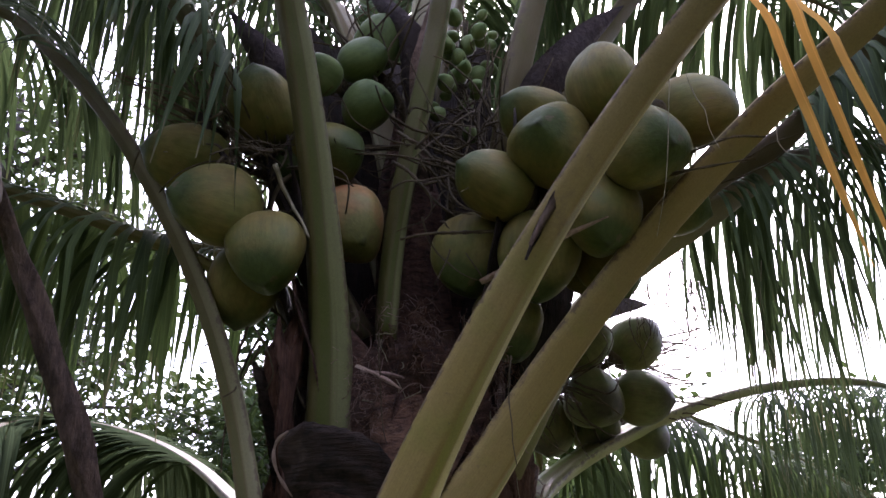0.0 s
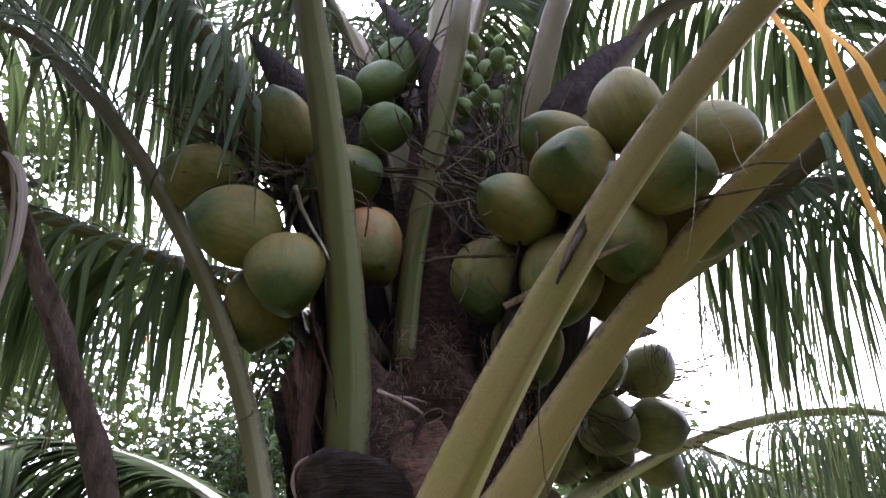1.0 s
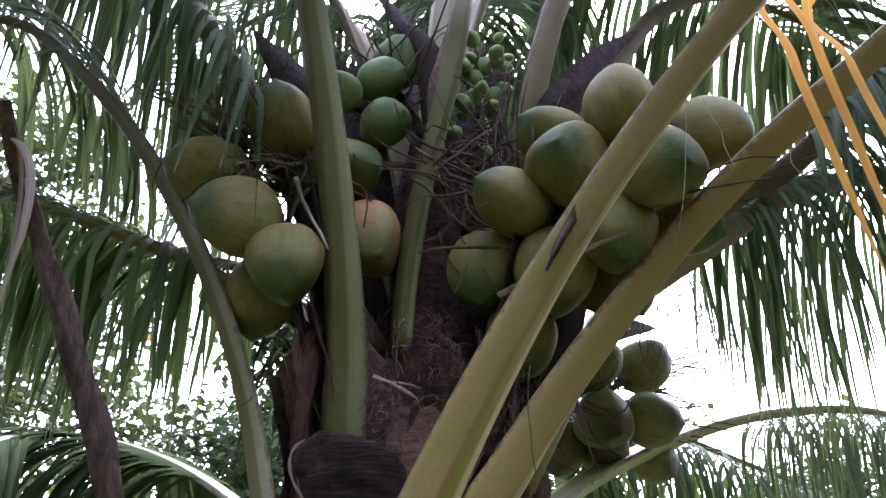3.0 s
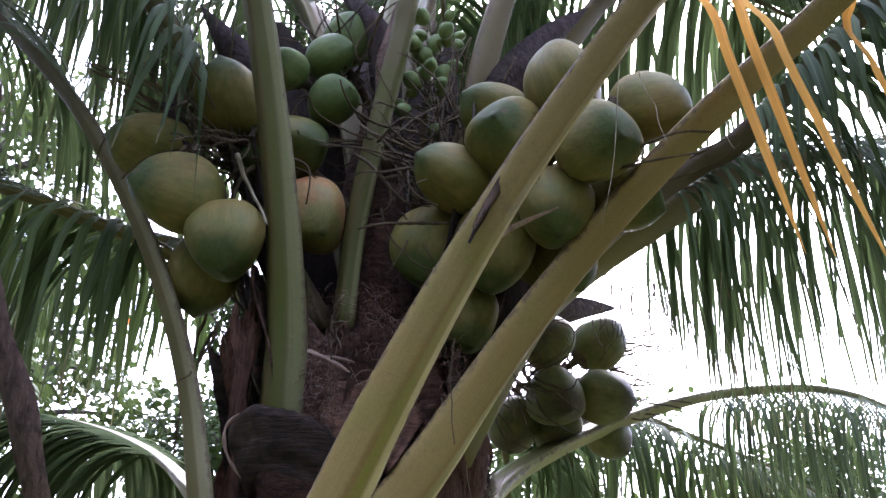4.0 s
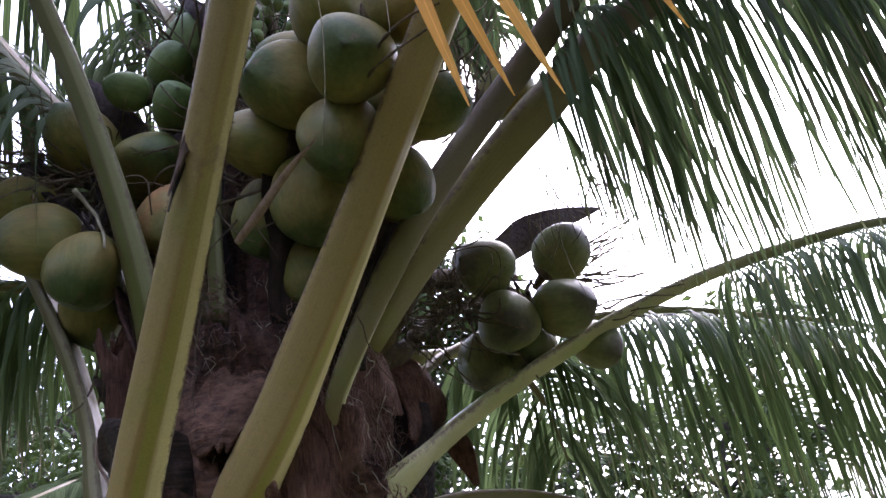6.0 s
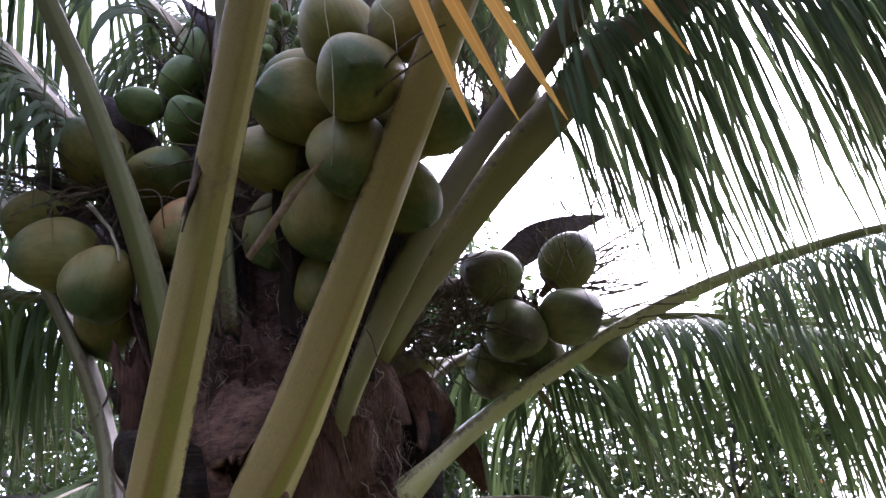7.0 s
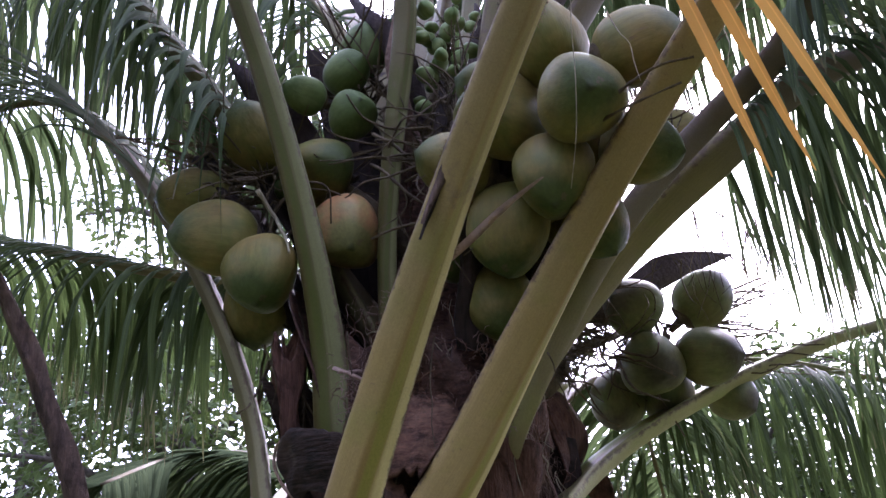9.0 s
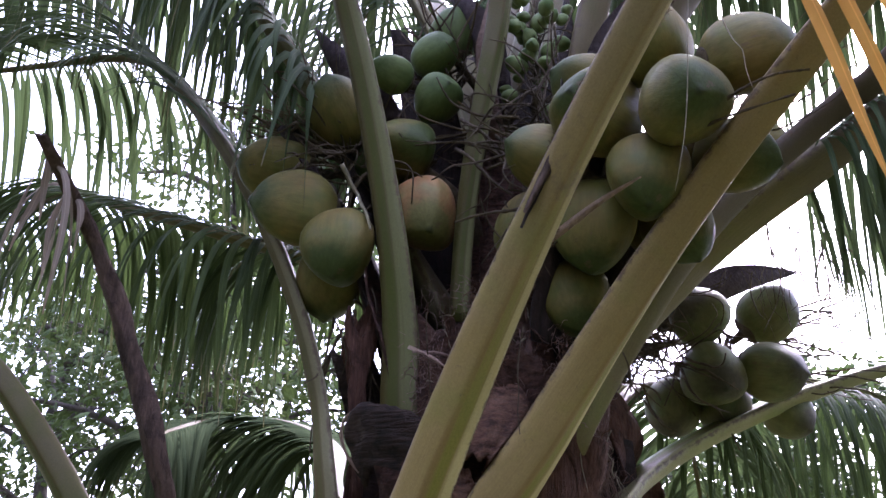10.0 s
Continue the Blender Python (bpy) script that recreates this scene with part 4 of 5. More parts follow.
def make_yellow_leaflets():
    """Yellowed leaflets that hang from the outer stalk."""
    rng = random.Random(8)
    holder = [o for o in palm.children if o.name.startswith("frond")][2]
    holder_line = joined([(0.101, 1.757, 1.825), (0.197, 1.755, 1.978), (0.486, 1.735, 2.429), (0.885, 1.332, 2.666)], (1.12, 1.1, 2.87), (1.4, 0.85, 3.25), (1.8, 0.55, 3.7), (2.3, 0.1, 3.9),
                         base=[(-0.02, 2.0, 1.0), (-0.12, 1.86, 1.3), (-0.055, 1.765, 1.58)])[0]
    for tip, high, wide in ((V(0.709, 1.257, 2.062), V(0.645, 1.266, 2.482), 0.028), (V(0.775, 1.285, 2.072), V(0.683, 1.241, 2.492), 0.028), (V(0.848, 1.243, 2.021), V(0.748, 1.241, 2.441), 0.026), (V(1.043, 1.3, 2.096), V(0.96, 1.3, 2.44), 0.022)):
        step = high - tip
        root = holder_line[rng.randint(50, 56)]
        pts = [root, high + step * 0.75 + V(0.06, 0.03, 0), high + step * 0.2, high.lerp(tip, 0.33), high.lerp(tip, 0.7), tip]
        line = smooth_line(pts, 5)
        n = len(line)
        verts, faces, along, across = [], [], [], []
        for i, (p, t) in enumerate(zip(line, tangents(line))):
            u = i / (n - 1)
            w = wide * 0.5 * min(1, 0.5 + 3 * u) * (1 - max(0, (u - 0.55) / 0.45) ** 1.5) + 0.001
            sd = t.cross(V(-0.35, 0.93, 0.0)).normalized()
            up = sd.cross(t)
            for x in (-1, 0, 1):
                verts.append(p + sd * x * w + up * abs(x) * w * 0.4)
                along.append(u * 0.8)
                across.append(float(x))
        for i in range(n - 1):
            q = i * 3
            faces += [(q, q + 1, q + 4, q + 3), (q + 1, q + 2, q + 5, q + 4)]
        palm_part("leaflet", build("leaflet", verts, faces, along, across), LEAF_YELLOW, "yellowed orange leaflet", holder)


make_yellow_leaflets()


# ---- fruit stalks, spathes and strands ----
def wiggle(a, b, rng, bow=0.05, n=7):
    a, b = Vector(a), Vector(b)
    side = V(rng.uniform(-1, 1), rng.uniform(-1, 1), rng.uniform(-0.6, 1)) * bow
    pts = []
    for i in range(n):
        u = i / (n - 1)
        pts.append(a.lerp(b, u) + side * math.sin(u * math.pi) + V(rng.uniform(-1, 1), rng.uniform(-1, 1), rng.uniform(-1, 1)) * 0.004)
    return smooth_line(pts, 2)


def strand(a, b, rng, r=0.005, bow=0.05, mat=None, parent=None, name="fruit_strand"):
    v, f = tube_data(wiggle(a, b, rng, bow), lambda u: r * (1.15 - 0.6 * u), 5)
    return palm_part(name, build(name, v, f), mat or STRAND, parent=parent)


def spathe(pts, wide, label="dark woody spathe", mat=None):
    """A boat-shaped dry bract, hollow on top and drawn out to a point."""
    line = smooth_line(pts, 6)
    n, m = len(line), 9
    verts, faces = [], []
    tans = tangents(line)
    for shell in (0, 1):
        for i, (p, t) in enumerate(zip(line, tans)):
            u = i / (n - 1)
            w = wide * (math.sin(math.pi * min(1, 0.25 + u * 0.75)) ** 0.9) * 0.5 + 0.002
            sd = t.cross(V(0, 0, 1)).normalized()
            up = sd.cross(t)
            for k in range(m):
                a = math.pi * (k / (m - 1))
                rr = w - shell * 0.004
                verts.append(p - sd * math.cos(a) * rr + up * ((0.5 - math.sin(a)) * rr * 1.1))
    h = n * m
    for i in range(n - 1):
        for k in range(m - 1):
            q = i * m + k
            faces.append((q, q + 1, q + m + 1, q + m))
            faces.append((h + q, h + q + m, h + q + m + 1, h + q + 1))
    for i in range(n - 1):
        for k in (0, m - 1):
            q = i * m + k
            faces.append((q, q + m, h + q + m, h + q))
    return palm_part("spathe", build("spathe", verts, faces), mat or SPATHE, label)


def bunch_stalk(pts, r, label):
    v, f = tube_data(smooth_line(pts, 5), lambda u: r * (1.1 - 0.5 * u), 10)
    return palm_part("bunch_stalk", build("bunch_stalk", v, f), STRAND, label)


def coconut_mesh(radius, long_, seed):
    """A three-sided husk with a blunt nipple at its tip; the stem end is at +z."""
    rng = random.Random(seed)
    sides, rows_ = 36, 24
    off = V(rng.random() * 9, rng.random() * 9, rng.random() * 9)
    verts, faces, along = [], [], []
    turn = rng.uniform(0, 6.28)
    tri = rng.uniform(0.035, 0.07)
    for j in range(rows_ + 1):
        v = j / rows_
        th = math.pi * (0.012 + 0.976 * v)
        z = math.cos(th)
        prof = math.sin(th) ** (0.92 if z > 0 else 0.92 + 0.16 * z * z) * (1 + 0.11 * z)
        zz = z * long_ * (1.0 if z > 0 else 1.04)
        if v > 0.9:
            zz -= 0.07 * ((v - 0.9) / 0.1) ** 2
        ridge = 0.06 * max(0.0, v - 0.35) / 0.65
        for k in range(sides):
            a = 2 * math.pi * k / sides
            r = prof * (1 + tri * math.cos(3 * a + turn) + ridge * (2 * abs(math.cos(1.5 * a + turn / 2)) ** 8 - 0.5) + 0.05 * noise.noise(V(math.cos(a), math.sin(a), z) * 1.1 + off))
            verts.append(V(math.cos(a) * r, math.sin(a) * r, zz) * radius)
            along.append(v)
    for j in range(rows_):
        for k in range(sides):
            q = j * sides
            faces.append((q + k, q + sides + k, q + sides + (k + 1) % sides, q + (k + 1) % sides))
    faces.append(tuple(range(sides)))
    faces.append(tuple(rows_ * sides + k for k in reversed(range(sides))))
    return build("husk", verts, faces, along)


def calyx_mesh(radius, long_, seed):
    """A lobed dry cap on the stem end, with the stump of the strand."""
    rng = random.Random(seed)
    verts, faces = [], []
    top = radius * long_
    sides, rows_ = 24, 6
    for shell in (0, 1):
        for j in range(rows_ + 1):
            v = j / rows_
            for k in range(sides):
                a = 2 * math.pi * k / sides
                rr = (0.009 + (radius * (0.46 + 0.10 * abs(math.sin(1.5 * a + seed)) + 0.03 * rng.random()) - 0.009) * v)
                zz = top * math.sqrt(max(0.0, 1 - (rr / radius) ** 2)) * 0.985 + (0.010 if shell == 0 else 0.003) + (0.045 * (1 - v * 6) if j == 0 and shell == 0 else 0)
                verts.append(V(math.cos(a) * rr, math.sin(a) * rr, zz))
    h = (rows_ + 1) * sides
    for j in range(rows_):
        for k in range(sides):
            q, w = j * sides + k, j * sides + (k + 1) % sides
            faces.append((q, q + sides, w + sides, w))
            faces.append((h + q, h + w, h + w + sides, h + q + sides))
    for k in range(sides):
        q, w = rows_ * sides + k, rows_ * sides + (k + 1) % sides
        faces.append((q, h + q, h + w, w))
    faces.append(tuple(range(sides)))
    return build("calyx", verts, faces)


def coconut(place, radius, tip, mat, label, group, seed, long_=1.17):
    radius *= 0.975
    ob = part("coconut", coconut_mesh(radius, long_, seed), mat)
    q = (-Vector(tip)).normalized().to_track_quat("Z", "Y")
    ob.matrix_basis = Matrix.Translation(place) @ q.to_matrix().to_4x4()
    tagged(ob, label, "coconut", group)
    part("calyx", calyx_mesh(radius, long_, seed), STRAND, ob, "dry brown calyx")
    return ob.matrix_basis @ V(0, 0, radius * long_ + 0.04)


def bunch(rows_, mat, label, group, hub, stalk, seed, long_=1.17):
    rng = random.Random(seed)
    for i, (x, y, z, r, tx, ty, tz) in enumerate(rows_):
        end = coconut((x, y, z), r, (tx, ty, tz), mat, label, group, seed * 50 + i, long_)
        strand(hub + V(rng.uniform(-1, 1), rng.uniform(-1, 1), rng.uniform(-1, 1)) * 0.05, end, rng, 0.008, 0.04, parent=stalk)


# long dry threads caught in the crown: upper and lower ends
HAIRS = [((-0.137, 1.668, 2.075), (-0.121, 1.681, 1.838)), ((0.114, 1.453, 1.967), (0.119, 1.415, 1.765)), ((0.269, 1.834, 2.015), (0.326, 1.859, 1.837))]
THREADS = [((0.46, 1.36, 2.62), (0.405, 1.42, 2.19)), ((0.52, 1.47, 2.6), (0.56, 1.45, 2.4)), ((0.98, 2.3, 2.5), (1.1, 2.35, 2.1)), ((0.75, 1.6, 2.7), (0.72, 1.5, 2.42))]


FLAP = [(0.08, 1.67, 2.19), (0.16, 1.63, 2.22), (0.25, 1.585, 2.26), (0.342, 1.542, 2.29)]


def make_bunches():
    rng = random.Random(21)
    left = bunch_stalk([(-0.08, 2.1, 2.35), (-0.2, 2.02, 2.55), (-0.36, 1.98, 2.66), (-0.46, 1.95, 2.6)], 0.028, "brown fruit stalk of a bunch")
    bunch([(-0.479, 1.859, 2.762, 0.097, -0.19, -0.71, 0.67), (-0.666, 1.861, 2.608, 0.096, -0.94, -0.33, 0.08), (-0.556, 1.791, 2.432, 0.1, -0.82, -0.57, 0.06), (-0.425, 1.799, 2.315, 0.095, 0.1, -0.45, -0.89), (-0.5, 1.934, 2.281, 0.095, -0.16, 0.08, -0.98), (-0.311, 1.92, 2.657, 0.093, 0.81, -0.52, -0.26), (-0.366, 1.97, 2.64, 0.094, -0.62, -0.69, -0.37)],
          HUSK, "ripening olive green coconut hanging in a tight bunch", "coconuts of the outer bunch", V(-0.42, 1.95, 2.56), left, 3)
    bunch([(-0.249, 1.93, 2.447, 0.103, 0.39, -0.64, -0.66)], HUSK_RED, "yellow green coconut with a reddish flush", "coconuts of the outer bunch", V(-0.36, 1.97, 2.56), left, 4)
    green = bunch_stalk([(-0.04, 2.12, 2.5), (-0.1, 2.08, 2.85), (-0.2, 2.03, 3.02)], 0.02, "green brown fruit stalk")
    bunch([(-0.193, 1.98, 3.071, 0.074, 0.36, -0.4, 0.84), (-0.23, 1.924, 2.963, 0.065, 0.86, -0.48, 0.19), (-0.209, 1.907, 2.8, 0.069, 0.62, -0.79, -0), (-0.339, 1.867, 2.88, 0.056, -0.55, -0.82, 0.12)],
          HUSK_GREEN, "small unripe dark green coconut", "young coconuts", V(-0.2, 2.03, 2.95), green, 5)
    right = bunch_stalk([(0.06, 2.1, 2.35), (0.16, 1.98, 2.52), (0.3, 1.87, 2.57), (0.4, 1.82, 2.5)], 0.028, "brown fruit stalk of a bunch")
    bunch([(0.383, 1.618, 2.668, 0.093, -0.24, -0.11, 0.97), (0.439, 1.553, 2.463, 0.096, 0.23, -0.88, -0.42), (0.576, 1.591, 2.581, 0.087, 0.95, 0.05, 0.3), (0.252, 1.658, 2.526, 0.101, -0.37, -0.93, -0.05), (0.233, 1.746, 2.66, 0.085, -0.87, -0.35, 0.35), (0.121, 1.726, 2.464, 0.085, -0.87, -0.26, 0.42), (0.067, 1.87, 2.338, 0.099, -0.16, -0.39, -0.91)],
          HUSK, "ripening olive green coconut hanging in a tight bunch", "coconuts of the middle bunch", V(0.33, 1.86, 2.5), right, 6)
    bunch([(0.353, 1.655, 2.348, 0.09, -0.01, -0.48, -0.87), (0.225, 1.777, 2.298, 0.098, -0.13, -0.06, -0.99), (0.156, 1.894, 2.167, 0.087, 0.17, -0.39, -0.9), (0.545, 1.765, 2.43, 0.084, 0.85, -0.27, -0.4), (0.41, 1.857, 2.32, 0.086, 0.36, -0.05, -0.93), (0.452, 1.835, 2.5, 0.09, 0.6, 0.1, 0.5), (0.33, 1.86, 2.42, 0.085, 0.0, -0.6, -0.3), (0.365, 1.95, 2.355, 0.085, 0.3, -0.5, -0.6), (0.66, 2.28, 2.735, 0.078, 0.6, 0.2, 0.2)],
          HUSK, "ripening olive green coconut hanging in a tight bunch", "coconuts of the middle bunch", V(0.36, 1.88, 2.42), right, 7)
    back = bunch_stalk([(0.08, 2.25, 2.2), (0.22, 2.45, 2.3), (0.38, 2.62, 2.32), (0.5, 2.7, 2.24)], 0.04, "brown fruit stalk of a bunch")
    bunch([(0.445, 2.475, 2.3, 0.091, -0.47, -0.87, 0.1), (0.663, 2.683, 2.358, 0.093, 0.78, -0.12, 0.61), (0.476, 2.503, 2.118, 0.095, 0.28, -0.77, -0.57), (0.644, 2.567, 2.143, 0.091, 0.94, -0.25, -0.21), (0.693, 2.77, 2.051, 0.077, 0.71, -0.22, -0.67), (0.354, 2.633, 2.057, 0.088, -0.16, -0.17, -0.97), (0.502, 2.655, 2.058, 0.085, 0.01, -0.32, -0.95), (0.36, 2.72, 2.42, 0.07, -0.3, -0.5, 0.6)],
          HUSK_SHADE, "dull green coconut with a purplish tip", "coconuts of the back bunch", V(0.5, 2.66, 2.2), back, 8, 1.06)
    for pts, r in (([(0.1, 2.2, 1.98), (0.205, 2.35, 2.08), (0.246, 2.5, 2.19), (0.39, 2.75, 2.3)], 0.032), ([(0.1, 2.2, 2.0), (0.2, 2.28, 2.12), (0.27, 2.36, 2.26), (0.3, 2.44, 2.4)], 0.026)):
        v, f = tube_data(smooth_line(pts, 7), lambda u, r=r: r * (1.15 - 0.8 * u) * (1 + 0.12 * math.sin(u * 31)), 9)
        palm_part("fruit_stalk_branch", build("fruit_stalk_branch", v, f), STRAND, "dead dark branch of a fruit stalk", back)
    for i in range(60):
        a = V(0.16, 2.28, 2.06).lerp(V(0.34, 2.6, 2.3), rng.random()) + V(rng.uniform(-0.03, 0.05), rng.uniform(-0.04, 0.04), rng.uniform(-0.03, 0.08))
        w = V(rng.uniform(-0.2, 1), rng.uniform(-0.8, 0.3), rng.uniform(-0.9, 0.5)).normalized()
        strand(a, a + w * rng.uniform(0.08, 0.24), rng, rng.uniform(0.0014, 0.0038), 0.05, parent=back, name="spikelet")
    # bare strands between and beside the fruit
    for hub, spread_, count, holder in ((V(-0.44, 1.86, 2.6), 0.28, 34, left), (V(-0.62, 1.86, 2.72), 0.28, 26, left), (V(-0.52, 1.74, 2.56), 0.13, 10, left), (V(0.1, 1.9, 2.6), 0.24, 20, right), (V(0.36, 2.4, 2.15), 0.2, 22, back),
                                        (V(0.3, 2.3, 2.3), 0.25, 24, back), (V(-0.2, 1.98, 2.85), 0.18, 16, green), (V(-0.06, 1.95, 2.7), 0.26, 30, green), (V(-0.35, 1.95, 2.5), 0.2, 20, left), (V(0.2, 2.0, 2.75), 0.24, 18, right)):
        for i in range(count):
            w = V(rng.uniform(-1, 1), rng.uniform(-0.5, 0.7), rng.uniform(-0.7, 1)).normalized()
            strand(hub + w * 0.04, hub + w * spread_ * rng.uniform(0.5, 1.15), rng, rng.uniform(0.0018, 0.0042), 0.07, parent=holder)
    for hub, count, lean in ((V(-0.5, 1.9, 2.62), 40, -0.45), (V(-0.2, 1.95, 2.95), 22, 0.0), (V(0.12, 1.9, 2.65), 18, -0.2)):
        for i in range(count):
            w = V(rng.uniform(-0.6, 0.6) + lean, rng.uniform(-0.5, 0.3), rng.uniform(0.1, 1)).normalized()
            strand(hub + V(rng.uniform(-0.08, 0.08), rng.uniform(-0.05, 0.05), rng.uniform(-0.08, 0.08)), hub + w * rng.uniform(0.2, 0.42), rng, rng.uniform(0.0018, 0.0042), 0.035, parent=left)
    for i in range(30):
        hub = V(rng.uniform(0.6, 0.75), rng.uniform(2.68, 2.85), rng.uniform(2.1, 2.42))
        w = V(rng.uniform(0.5, 1), rng.uniform(-0.3, 0.3), rng.uniform(-0.35, 0.3))
        strand(hub, hub + w * rng.uniform(0.2, 0.42), rng, rng.uniform(0.0024, 0.004), 0.03, parent=back)
    # beaded dark spikelets left over from flowering, in front of the heart and by the outer stalks
    for i in range(26):
        a = V(rng.uniform(-0.1, 0.16), rng.uniform(1.78, 1.9), rng.uniform(2.4, 2.75))
        w = V(rng.uniform(-0.8, 0.8), rng.uniform(-0.5, 0.05), rng.uniform(-0.7, 0.5)).normalized()
        strand(a, a + w * rng.uniform(0.14, 0.3), rng, rng.uniform(0.002, 0.0045), 0.06, parent=right, name="spikelet")
    for i in range(5):
        a = V(rng.uniform(0.5, 0.66), rng.uniform(1.6, 1.7), rng.uniform(2.42, 2.56))
        strand(a, a + V(rng.uniform(0.1, 0.2), rng.uniform(-0.12, -0.03), rng.uniform(-0.02, 0.08)), rng, rng.uniform(0.0018, 0.003), 0.03, parent=right, name="spikelet")
    for i in range(48):
        a = V(rng.uniform(0.55, 0.9), rng.uniform(2.45, 2.6), rng.uniform(2.42, 2.68))
        strand(a, a + V(rng.uniform(-0.12, 0.16), rng.uniform(-0.05, 0.05), rng.uniform(-0.34, -0.1)), rng, rng.uniform(0.0012, 0.0026), 0.05, parent=back, name="spikelet")
    for i in range(46):
        a = V(rng.uniform(0.45, 0.66), rng.uniform(2.1, 2.3), rng.uniform(2.5, 2.75))
        strand(a, a + V(rng.uniform(-0.1, 0.22), rng.uniform(-0.15, 0.1), rng.uniform(0.05, 0.4)), rng, rng.uniform(0.0016, 0.0036), 0.06, parent=right, name="spikelet")
    for i in range(40):
        a = V(rng.uniform(0.26, 0.42), rng.uniform(2.45, 2.65), rng.uniform(2.1, 2.4))
        w = V(rng.uniform(-0.4, 0.9), rng.uniform(-0.6, 0.4), rng.uniform(-1, 0.3)).normalized()
        strand(a, a + w * rng.uniform(0.1, 0.26), rng, rng.uniform(0.002, 0.005), 0.05, parent=back, name="spikelet")
    for i in range(16):
        a = V(rng.uniform(-0.5, -0.36), rng.uniform(1.86, 1.95), rng.uniform(2.1, 2.28))
        strand(a, a + V(rng.uniform(-0.06, 0.1), rng.uniform(-0.04, 0.04), rng.uniform(-0.34, -0.12)), rng, rng.uniform(0.002, 0.005), 0.04, parent=left, name="spikelet")
    for a, b in THREADS:
        strand(a, b, rng, 0.0013, 0.06, STRAND_PALE, left, "dry_thread")
    for a, b in HAIRS:
        strand(a, b, rng, 0.0016, 0.012, STRAND, left, "dry_thread")
    strand((-0.41, 1.74, 2.52), (-0.318, 1.74, 2.33), rng, 0.006, 0.05, STRAND_PALE, left)
    spathe([(0.4, 2.8, 2.44), (0.5, 2.86, 2.5), (0.63, 2.9, 2.55), (0.82, 3.02, 2.61)], 0.17)
    spathe([(-0.36, 2.05, 2.66), (-0.45, 1.95, 2.85), (-0.52, 1.9, 2.96), (-0.62, 1.9, 3.12)], 0.15)
    spathe([(-0.06, 2.05, 2.8), (-0.1, 1.95, 3.05), (-0.19, 1.98, 3.22), (-0.27, 2.0, 3.36)], 0.1)
    spathe([(0.2, 2.0, 2.7), (0.3, 1.9, 2.87), (0.4, 1.88, 3.0), (0.52, 1.87, 3.12)], 0.13)
    spathe([(-0.05, 2.1, 2.6), (-0.07, 1.9, 2.85), (-0.05, 1.86, 3.0), (0.0, 1.86, 3.3)], 0.045, "pinkish brown dry bract", BRACT)
    spathe(FLAP, 0.018, "pale dry bract caught between the nuts", BRACT_PALE)
    ribbon([(0.236, 1.318, 2.278), (0.206, 1.318, 2.234), (0.176, 1.32, 2.184), (0.146, 1.325, 2.13)], 0.022, DEAD_STALK, 0.3, "dark torn strip on the leaf stalk")
    ribbon([(0.2, 1.322, 2.225), (0.17, 1.328, 2.175), (0.138, 1.334, 2.105)], 0.016, SHEATH_DARK, 0.5, "dark torn strip on the leaf stalk")
    for pts, r in (([(0.16, 1.76, 2.356), (0.034, 1.74, 2.342), (-0.04, 1.735, 2.336), (-0.103, 1.74, 2.324)], 0.0045), ([(-0.12, 1.83, 2.67), (-0.051, 1.8, 2.6), (-0.001, 1.8, 2.536), (0.041, 1.79, 2.501)], 0.005),
                   ([(-0.13, 1.83, 2.58), (-0.086, 1.8, 2.534), (-0.022, 1.8, 2.455), (0.026, 1.8, 2.413)], 0.005), ([(0.46, 1.56, 2.41), (0.531, 1.49, 2.422), (0.6, 1.47, 2.44), (0.665, 1.46, 2.435)], 0.004),
                   ([(0.45, 1.56, 2.39), (0.524, 1.49, 2.376), (0.632, 1.45, 2.379)], 0.0035)):
        v, f = tube_data(smooth_line(pts, 7), lambda u, r=r: r * (1.1 - 0.5 * u) * (1 + 0.3 * math.sin(u * 70)), 6)
        palm_part("spikelet", build("spikelet", v, f), STRAND, parent=right)
    for a, b in ((V(0.44, 1.7, 2.3), V(0.425, 1.62, 2.36)),):
        v, f = tube_data(wiggle(a, b, rng, 0.01), lambda u: 0.004 * (1 - 0.85 * u), 6)
        palm_part("torn_spur", build("torn_spur", v, f), STRAND, "torn brown spur on a leaf stalk")
    # the flowering stalk with thumb-sized fruit
    young = bunch_stalk([(0.02, 2.15, 2.55), (0.05, 2.02, 2.85), (0.07, 1.98, 3.15)], 0.013, "flowering stalk with tiny fruit")
    for i in range(44):
        hub = V(0.055, 2.0, 2.82) + V(0.012, -0.01, 0.3) * (i / 44)
        w = V(rng.uniform(-1, 1), rng.uniform(-1, 0.2), rng.uniform(-0.4, 0.9)).normalized()
        end = hub + w * rng.uniform(0.04, 0.11)
        strand(hub, end, rng, 0.0028, 0.02, STRAND_PALE if i % 3 == 0 else STRAND, young, "flower_strand")
        if i % 3 != 2:
            me = coconut_mesh(rng.uniform(0.015, 0.027), 1.15, 900 + i)
            nut = palm_part("young_fruit", me, HUSK_YOUNG, "tiny pale green fruit", young)
            nut.matrix_basis = Matrix.Translation(end) @ (-w).to_track_quat("Z", "Y").to_matrix().to_4x4()


make_bunches()


